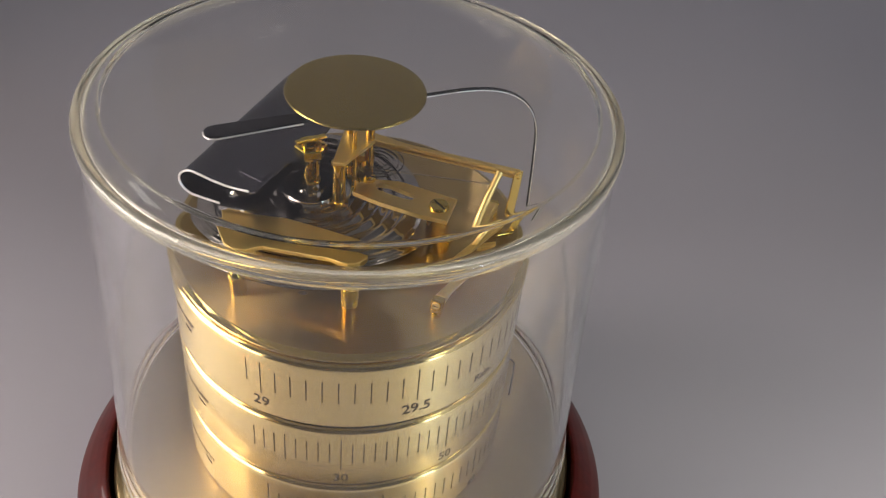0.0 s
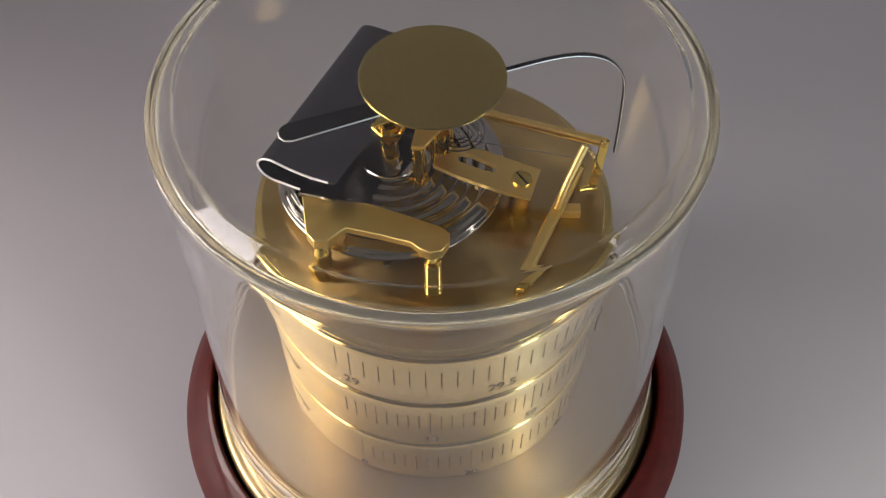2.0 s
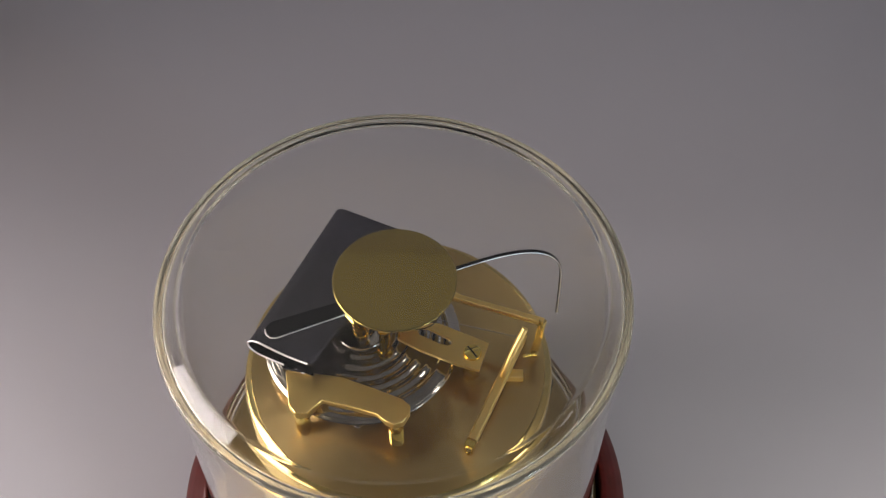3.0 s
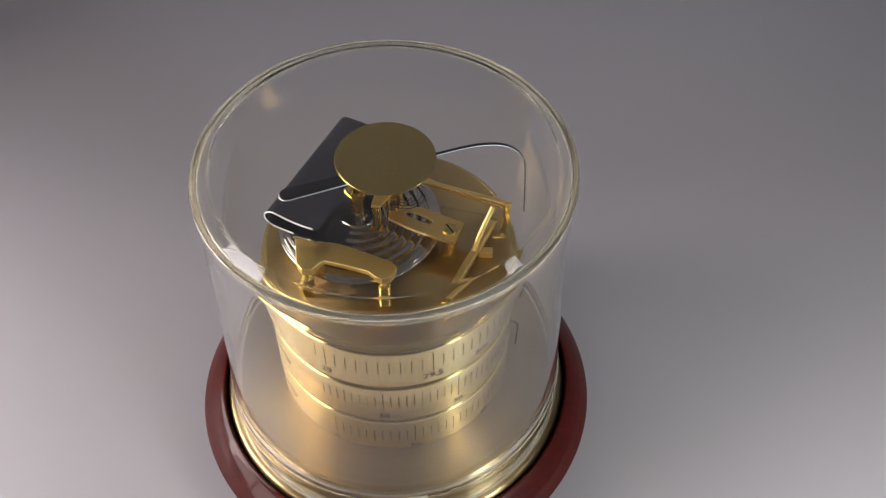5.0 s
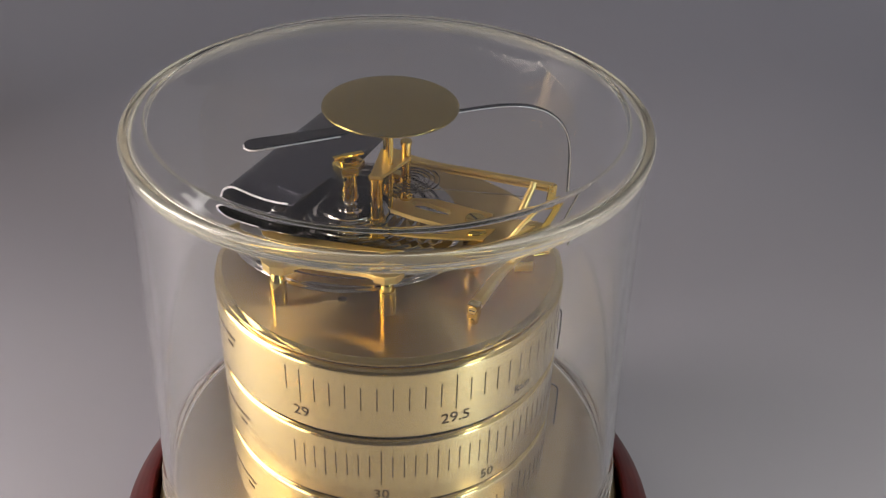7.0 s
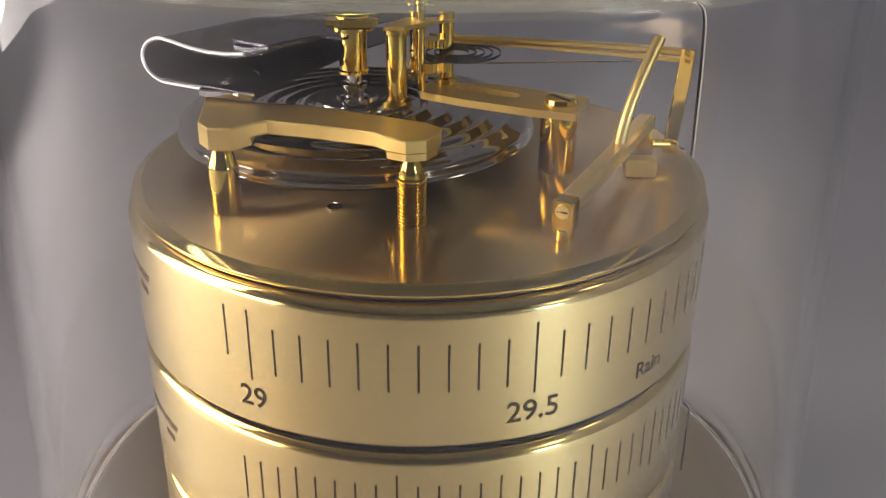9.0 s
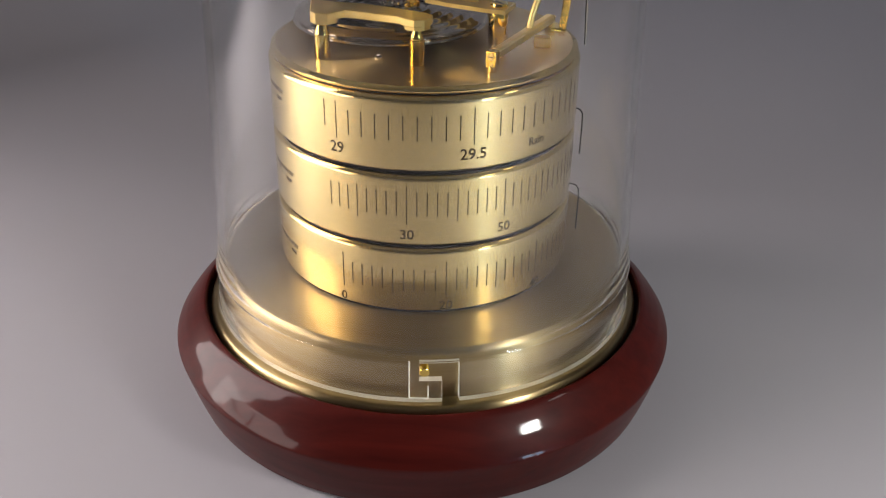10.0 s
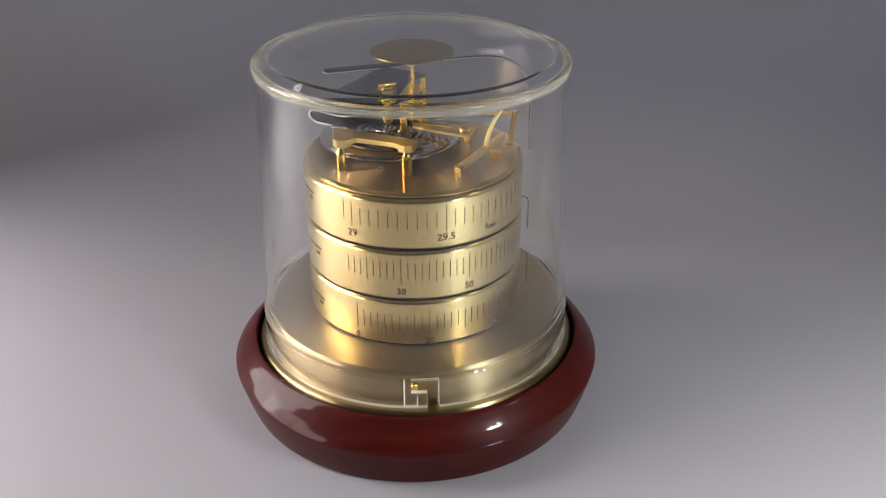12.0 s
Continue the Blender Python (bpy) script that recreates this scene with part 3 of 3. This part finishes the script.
    tongue = prism([(-0.0195, -0.0118), (-0.0168, -0.0070), (-0.0140, -0.0035), (-0.0105, -0.0050), (-0.0085, -0.0020), (-0.0095, 0.0020), (-0.0130, 0.0060), (-0.0200, 0.0080), (-0.0250, -0.0080)], high - 0.0007, high - 0.0002)
    finish("spring_tongue", *tongue, SPRING_STEEL, spring)
    clamp = sweep([(-0.0286, -0.0128, low - 0.0002), (-0.0212, -0.0142, low - 0.0002)], flat_section(0.0016, 0.0011))
    finish("clamp_strip", *clamp, NICKEL, spring, "bright nickel clamp strip")
    pin = lathe([(0, low), (0.0026, low), (0.0029, low + 0.0008), (0.0022, low + 0.0015), (0, low + 0.0017)], 24, (-0.0248, -0.0075))
    finish("spring_rivet", *pin, NICKEL, spring, "domed nickel rivet")


spring_and_bridge()


def columns():
    # hollow post with a nut over the capsule stem
    x, y, z = -0.0096, -0.0020, DECK + 0.0742
    post = lathe([(0.0012, z), (0.0022, z), (0.0022, z + 0.0004), (0.0020, z + 0.0006), (0.0020, z + 0.0068), (0.0012, z + 0.0072), (0.0012, z)], 24, (x, y))
    column = finish("lifting_post", *post, BRASS_POLISHED, barometer, "polished brass lifting post over the capsule")
    hexagon = [(0.0037 * math.cos(radians(60 * k + 12)) + x, 0.0037 * math.sin(radians(60 * k + 12)) + y) for k in range(6)]
    nut = merge(lathe([(0, z + 0.0070), (0.0030, z + 0.0070), (0.0030, z + 0.0076), (0, z + 0.0076)], 24, (x, y)), prism(hexagon, z + 0.0076, z + 0.0097, 0.0003),
                lathe([(0, z + 0.0096), (0.0024, z + 0.0096), (0.0024, z + 0.0104), (0.0018, z + 0.0108), (0, z + 0.0108)], 24, (x, y)),
                moved(box(-0.0036, 0.0036, -0.0006, 0.0006, z + 0.0106, z + 0.0114, 0.0002), Matrix.Translation((x, y, 0)) @ Matrix.Rotation(0.5, 4, "Z")))
    finish("hexagon_nut", *nut, BRASS_POLISHED, column, "polished brass hexagon nut with a cross pin")
    # movement pillars round the centre arbor
    for k, (px, py, z0, z1, r) in enumerate(((-0.0031, -0.0060, 0.0706, 0.0822, 0.00145), (0.0034, 0.0030, 0.0715, 0.0868, 0.0011), (-0.0010, 0.0052, 0.0715, 0.0868, 0.0011))):
        foot = lathe([(0, DECK + z0), (r * 1.5, DECK + z0), (r * 1.5, DECK + z0 + 0.0008), (r, DECK + z0 + 0.0010), (r, DECK + z1 - 0.0009), (r * 1.25, DECK + z1 - 0.0007), (r * 1.25, DECK + z1), (0, DECK + z1)], 20, (px, py))
        finish("movement_pillar", *foot, BRASS_POLISHED, barometer, "polished brass movement pillar")
    yoke = prism([(-0.0045, -0.0072), (-0.0018, -0.0074), (0.0046, 0.0020), (0.0042, 0.0044), (-0.0006, 0.0068), (-0.0026, 0.0058)], DECK + 0.0822, DECK + 0.0830, 0.0001)
    finish("movement_yoke", *yoke, BRASS_SHEET, barometer, "small brass yoke on the movement pillars")
    arbor = lathe([(0, DECK + 0.0715), (0.0006, DECK + 0.0715), (0.0006, DECK + 0.0926), (0.0022, DECK + 0.0928), (0.0022, DECK + 0.0943), (0.0008, DECK + 0.0945), (0.0008, DECK + 0.0975), (0, DECK + 0.0975)], 20, (0.0, -0.0014))
    arb = finish("centre_arbor", *arbor, BRASS_POLISHED, barometer, "slender brass centre arbor")
    for z, r, teeth in ((0.0742, 0.0030, 16), (0.0778, 0.0022, 12)):
        gear = []
        for i in range(teeth * 4):
            a = 2 * math.pi * i / (teeth * 4)
            rr = r * (1.0 if i % 4 < 2 else 0.86)
            gear.append((rr * math.cos(a) + 0.0012, rr * math.sin(a) + 0.0008))
        finish("pinion", *prism(gear, DECK + z, DECK + z + 0.0014), BRASS_POLISHED, arb, "toothed brass pinion", angle=20)
    coil = []
    for i in range(181):
        a = i / 180 * 2 * math.pi * 4.5
        r = 0.0016 + 0.0054 * i / 180
        coil.append((0.0050 + r * math.cos(a), 0.0040 + r * math.sin(a), DECK + 0.0760))
    finish("hairspring", *sweep(coil, flat_section(0.00012, 0.0004)), SPRING_STEEL, arb, "fine steel hairspring coil")
    disc = lathe(rounded([(0, DECK + 0.0974), (0.0150, DECK + 0.0974), (0.0153, DECK + 0.0977), (0.0150, DECK + 0.0981), (0.0146, DECK + 0.0981), (0.0142, DECK + 0.0981), (0, DECK + 0.0981)], 0.0002, 3), 128, (0.0, -0.0014))
    finish("cover_disc", *disc, BRASS_DISC, barometer, "round lacquered brass cover disc")


columns()


def pointers():
    z = DECK + 0.0937
    # balanced hand: black tail blade, thin wire that bends down outside the drum
    tail = [(-0.0275, -0.0158), (-0.0290, -0.0158), (-0.0300, -0.0150), (-0.0304, -0.0137), (-0.0299, -0.0124), (-0.0287, -0.0116), (-0.0130, -0.0056), (-0.0020, -0.0012), (-0.0014, -0.0036), (-0.0105, -0.0084)]
    blade = prism([(a, b + 0.0) for a, b in tail], z - 0.00025, z + 0.00025)
    arm = [(0.0, -0.0006, z), (0.0080, 0.0020, z), (0.0158, 0.0053, z), (0.0235, 0.0084, z - 0.0001), (0.0295, 0.0106, z - 0.0007), (0.0345, 0.0123, z - 0.0022),
           (0.0385, 0.0136, z - 0.0048), (0.0414, 0.0146, z - 0.0086), (0.0430, 0.0152, z - 0.0135), (0.0437, 0.0158, z - 0.0210), (0.0442, 0.0166, z - 0.0300), (0.0447, 0.0180, z - 0.0390)]
    hand = finish("pointer_hand", *sweep(smooth_path(arm, 5), flat_section(0.00085, 0.00045)), BLACK_AND_SHADE, barometer, "black steel pointer hand bent down over the drum", angle=40)
    # added pale strips paint the glint on the sides of hand and tail
    finish("pointer_glint", *sweep([p + Vector((0.00012, -0.00030, -0.00028)) for p in smooth_path(arm, 5)], round_section(0.00018, 6)), EDGE_GLINT, hand, "bright filed edge of the hand")
    finish("tail_glint", *sweep([(-0.0105, -0.0086, z - 0.0003), (-0.0275, -0.0160, z - 0.0003), (-0.0291, -0.0160, z - 0.0003), (-0.0302, -0.0151, z - 0.0003), (-0.0306, -0.0137, z - 0.0003)], round_section(0.00018, 6)), EDGE_GLINT, hand, "bright filed edge of the tail")
    finish("pointer_tail", *blade, BLACK_AND_SHADE, hand, "flat black counterweight tail")
    for name, angle, z1, z2 in (("humidity_pointer", 6.0, 0.0402, 0.0262), ("temperature_pointer", -3.0, 0.0198, 0.0055)):
        d = Vector((math.cos(radians(angle)), math.sin(radians(angle)), 0))
        pts = [d * 0.0390 + Vector((0, 0, DECK + z1)), d * 0.0428 + Vector((0, 0, DECK + z1)), d * 0.0444 + Vector((0, 0, DECK + z1 - 0.0010)), d * 0.0449 + Vector((0, 0, DECK + z1 - 0.0035)), d * 0.0449 + Vector((0, 0, DECK + z2))]
        finish(name, *sweep(smooth_path(pts, 5), round_section(0.00022, 8)), BLACK_AND_SHADE, barometer, "thin black wire pointer from the ring gap", angle=60)


pointers()


def linkage():
    z = DECK + 0.0715
    # slotted carrier arm on a stout post
    outline = [(0.0000, -0.0022), (-0.0006, 0.0010), (0.0010, 0.0030), (0.0070, 0.0030), (0.0110, 0.0026), (0.0240, -0.0032), (0.0214, -0.0114), (0.0156, -0.0097), (0.0060, -0.0056)]
    slot = [(0.0050, 0.0006), (0.0058, 0.0014), (0.0080, 0.0012), (0.0140, -0.0022), (0.0144, -0.0034), (0.0134, -0.0042), (0.0110, -0.0036), (0.0058, -0.0010)]
    cut = bmesh.new()
    loops = []
    for loop in (outline, slot):
        vs = [cut.verts.new((a, b, z)) for a, b in loop]
        loops += [cut.edges.new((p, q)) for p, q in zip(vs, vs[1:] + vs[:1])]
    bmesh.ops.triangle_fill(cut, edges=loops, use_beauty=True)
    flat = list(cut.faces)
    got = bmesh.ops.extrude_face_region(cut, geom=flat)
    bmesh.ops.translate(cut, vec=(0, 0, -0.0011), verts=[g for g in got["geom"] if isinstance(g, bmesh.types.BMVert)])
    cut.verts.index_update()
    arm = finish("carrier_arm", [v.co.copy() for v in cut.verts], [[v.index for v in f.verts] for f in cut.faces], BRASS_SHEET, barometer, "slotted brass carrier arm", angle=30)
    cut.free()
    sx, sy = 0.0197, -0.0064
    post = rounded([(0, PLATE), (0.0026, PLATE), (0.0026, z - 0.0012), (0, z - 0.0012)], 0.0002, 3)
    finish("arm_post", *lathe(post, 32, (sx, sy)), BRASS_POLISHED, arm, "stout polished brass post")
    head = merge(lathe([(0, z), (0.0023, z), (0.0024, z + 0.0002), (0.0022, z + 0.0008), (0, z + 0.0008)], 28, (sx, sy)))
    screw = finish("arm_screw", *head, BRASS_POLISHED, arm, "slotted brass screw head")
    # no slot is cut: a thin black strip paints its shade on the head
    finish("slot_shade_strip", *moved(box(-0.0021, 0.0021, -0.00022, 0.00022, z + 0.00082, z + 0.00086), Matrix.Translation((sx, sy, 0)) @ Matrix.Rotation(radians(-55), 4, "Z")), BLACK_AND_SHADE, arm)
    # rocking shaft between two pivots
    front, back = Vector((0.0197, -0.0285, DECK + 0.0658)), Vector((0.0332, 0.0018, DECK + 0.0662))
    shaft = finish("rocking_shaft", *sweep([front, back], flat_section(0.0026, 0.0024)), BRASS_SHEET, barometer, "brass rocking shaft", angle=40)
    lean = (back - front).normalized()
    at = front - lean * 0.0013
    turn = Matrix.Translation((at.x, at.y, 0)) @ Matrix.Rotation(math.atan2(lean.y, lean.x), 4, "Z")
    post = merge(box(-0.0010, 0.0010, -0.0013, 0.0013, PLATE + 0.0012, DECK + 0.0670, 0.0002), rod((0, 0, PLATE), (0, 0, PLATE + 0.0016), 0.0012, 16))
    finish("shaft_pivot", *moved(post, turn), BRASS_POLISHED, shaft, "upright squared brass pivot post")
    finish("pivot_screw", *moved(rod((-0.0013, 0, DECK + 0.0656), (-0.0010, 0, DECK + 0.0656), 0.0009, 16), turn), BRASS_SHEET, shaft, "flat slotted screw")
    # black strip on the flat head, again the shade of an uncut slot
    finish("slot_shade_strip", *moved(box(-0.00135, -0.0013, -0.0007, 0.0007, DECK + 0.06550, DECK + 0.06572), turn), BLACK_AND_SHADE, shaft)
    finish("shaft_foot", *box(0.0292, 0.0335, -0.0092, -0.0066, PLATE, DECK + 0.0642, 0.0003), BRASS_SHEET, shaft, "squared brass foot")
    finish("shaft_foot", *rod((0.0335, 0.0025, PLATE), (0.0335, 0.0025, DECK + 0.0668), 0.0013), BRASS_POLISHED, shaft)
    curved = smooth_path([(0.0276, -0.0105, DECK + 0.0655), (0.0283, -0.0100, DECK + 0.0700), (0.0298, -0.0082, DECK + 0.0745), (0.0322, -0.0052, DECK + 0.0795), (0.0328, -0.0044, DECK + 0.0808)], 6)
    finish("crank_rod", *sweep(curved, round_section(0.00085, 12)), BRASS_SHEET, shaft, "bent brass crank rod", angle=50)
    finish("rod_pin", *rod((0.0268, -0.0128, DECK + 0.0668), (0.0284, -0.0092, DECK + 0.0668), 0.0004), NICKEL, shaft)
    # long arm from the lever on the spring to the link
    zl = DECK + 0.0776
    arm_line = [(0.0040, 0.0112, zl - 0.0004), (0.0140, 0.0078, zl - 0.0002), (0.0381, 0.0000, zl)]
    lever = finish("long_lever", *sweep(arm_line, flat_section(0.0016, 0.0009)), BRASS_SHEET, barometer, "long thin brass lever", angle=30)
    finish("lever_plate", *prism([(0.0000, 0.0170), (0.0030, 0.0105), (0.0380, -0.0008), (0.0384, 0.0006), (0.0200, 0.0068)], zl - 0.0014, zl - 0.0009), BRASS_SHEET, lever)
    link = sweep([(0.0378, -0.0002, zl + 0.0004), (0.0374, -0.0004, zl - 0.0060), (0.0366, -0.0014, DECK + 0.0640)], flat_section(0.0020, 0.0007), up=(0, 1, 0))
    finish("drop_link", *link, BRASS_POLISHED, lever, "flat polished brass drop link", angle=30)
    finish("link_block", *box(0.0354, 0.0374, -0.0026, -0.0008, DECK + 0.0629, DECK + 0.0646, 0.0003), BRASS_POLISHED, lever, "squared brass end of the link")
    finish("link_pin", *rod((0.0334, -0.0030, DECK + 0.0645), (0.0374, -0.0016, DECK + 0.0640), 0.0006), BRASS_POLISHED, lever)
    finish("pull_wire", *sweep([(0.0060, 0.0030, DECK + 0.0745), (0.0316, -0.0050, DECK + 0.0775)], round_section(0.00013, 6)), NICKEL, barometer, "hair-thin steel pull wire")


linkage()
OFFSET = Vector((0, 0, 0))


def glass_dome():
    """Clear moulded dome: tapered wall, rolled shoulder, flat top, an L-shaped slot at the foot."""
    foot = DECK - 0.0139
    zs = (foot, DECK - 0.0078, DECK - 0.0026)
    outer = [(0.0618, zs[0]), (0.0612, zs[1]), (0.0609, zs[2]), (0.0613, DECK - 0.0018), (0.0608, DECK - 0.0006), (0.0601, DECK + 0.008), (0.0591, DECK + 0.030), (0.0582, DECK + 0.052), (0.0576, DECK + 0.072), (0.0573, DECK + 0.0850), (0.0573, DECK + 0.0920), (0.0574, DECK + 0.0950)]
    # rim: an outer bead, then a straight sloping shoulder of even thickness up to the flat top
    outer += [(0.0566 + 0.0012 * math.cos(radians(a)), DECK + 0.0970 + 0.0012 * math.sin(radians(a))) for a in range(-40, 105, 12)]
    outer += [(0.0559, DECK + 0.0981), (0.0554, DECK + 0.0983), (0.0551, DECK + 0.0985), (0.0548, DECK + 0.0987), (0.0524, DECK + 0.1003), (0.0521, DECK + 0.1005), (0.0517, DECK + 0.1006), (0.0510, DECK + 0.1006), (0.025, DECK + 0.1006)]
    t = 0.0020
    inner = [(0.0594, zs[0]), (0.0593, zs[1])] + [(r - t, z) for r, z in ((0.0609, zs[2]), (0.0609, DECK - 0.0018), (0.0608, DECK - 0.0006))] + [(r - t, z) for r, z in outer[5:11]] + [(0.0553, DECK + 0.0940)]
    inner += rounded([(0.0553, DECK + 0.0950), (0.0551, DECK + 0.0965), (0.0541, DECK + 0.0972)], 0.0012, 12)
    inner += [(0.0538, DECK + 0.0974), (0.0515, DECK + 0.0989), (0.0512, DECK + 0.0990), (0.0508, DECK + 0.0990), (0.0500, DECK + 0.0990), (0.0400, DECK + 0.0990), (0.025, DECK + 0.0990)]
    assert len(inner) == len(outer)
    cuts = (-85.1, -79.7, -75.6)
    angles = sorted(set([a for a in (i * 2.25 - 180 for i in range(160)) if not cuts[0] - 1 < a < cuts[2] + 1] + list(cuts) + [-83.8, -82.4, -81.0, -78.4, -77.0]))
    n, rows = len(angles), len(outer)
    verts, faces = [], []
    for wall in (outer, inner):
        for r, z in wall:
            verts += [(r * math.cos(radians(a)), r * math.sin(radians(a)), z) for a in angles]
    skip = set()
    for j, a in enumerate(angles):
        if cuts[1] <= a < cuts[2]:
            skip |= {(0, j), (1, j)}
        if cuts[0] <= a < cuts[1]:
            skip.add((1, j))
    k = rows * n
    for i in range(rows - 1):
        for j in range(n):
            m = (j + 1) % n
            if (i, j) in skip:
                for (i2, j2), (p, q) in (((i - 1, j), (i * n + j, i * n + m)), ((i + 1, j), ((i + 1) * n + m, (i + 1) * n + j)),
                                         ((i, (j - 1) % n), ((i + 1) * n + j, i * n + j)), ((i, m), (i * n + m, (i + 1) * n + m))):
                    if (i2, j2) not in skip and i2 >= 0:
                        faces.append([p, q, q + k, p + k])
                continue
            q = [i * n + j, i * n + m, (i + 1) * n + m, (i + 1) * n + j]
            faces += [q, [v + k for v in q[::-1]]]
    for j in range(n):
        if (0, j) not in skip:
            m = (j + 1) % n
            faces.append([j, j + k, m + k, m])
    for start, z in ((0, outer[-1][1]), (k, inner[-1][1])):
        verts.append((0, 0, z))
        c = len(verts) - 1
        edge = start + (rows - 1) * n
        faces += [[edge + j, edge + (j + 1) % n, c] for j in range(n)]
    cover = new("glass_dome")
    tagged(cover, "clear moulded dome with a rolled rim over the brass drum", "dome")
    shell = finish("dome_shell", verts, faces, ACRYLIC, cover, "clear plastic shell with a rolled rim", angle=40)
    shell.data.materials.append(ACRYLIC_RIM_GLEAM)
    shell.data.materials.append(ACRYLIC_CREASE_GLEAM)
    for face in shell.data.polygons:
        reach = [math.hypot(shell.data.vertices[v].co.x, shell.data.vertices[v].co.y) for v in face.vertices]
        heights = [shell.data.vertices[v].co.z for v in face.vertices]
        fillet = min(reach) > 0.0540 and max(reach) < 0.05535 and max(heights) < DECK + 0.0973
        crease = min(reach) > 0.0516 and max(reach) < 0.05245 and min(heights) > DECK + 0.1002
        # rim faces take the painted gleam, the rest stays clear
        if min(heights) > DECK + 0.0938:
            face.material_index = 1 if min(reach) > 0.0558 else 2 if fillet or crease else 0
    # the cut edges of foot and slot are a mesh of their own, taken off the shell with its normals
    bm = bmesh.new()
    bm.from_mesh(shell.data)
    edge = [f for f in bm.faces if max(v.co.z for v in f.verts) < DECK and max(math.hypot(v.co.x, v.co.y) for v in f.verts) - min(math.hypot(v.co.x, v.co.y) for v in f.verts) > 0.0012]
    points = [[v.co.copy() for v in f.verts] for f in edge]
    bmesh.ops.delete(bm, geom=edge, context="FACES_ONLY")
    bm.to_mesh(shell.data)
    bm.free()
    me = bpy.data.meshes.new("slot_edge")
    me.from_pydata([tuple(v) for f in points for v in f], [], [list(range(4 * i, 4 * i + 4)) for i in range(len(points))])
    me.materials.append(ACRYLIC_CUT)
    cut = new("slot_edge", me)
    cut.parent = cover
    tagged(cut, "pale cut edge of the foot and its locking slot")
    pad = []
    for start, stop in (((-87.4, -0.0016), (-87.4, -0.0128)), ((-87.4, -0.0128), (-83.0, -0.0128)), ((-83.0, -0.0090), (-83.0, -0.0128))):
        ends = [Vector((0.0616 * math.cos(radians(a)), 0.0616 * math.sin(radians(a)), DECK + z)) for a, z in (start, stop)]
        pad.append(rod(ends[0], ends[1], 0.00018, 8))
    outline = finish("slot_pad", *merge(*pad), ACRYLIC_CUT, cover, "pale moulded outline beside the locking slot")
    shell.visible_shadow = cut.visible_shadow = outline.visible_shadow = False


glass_dome()
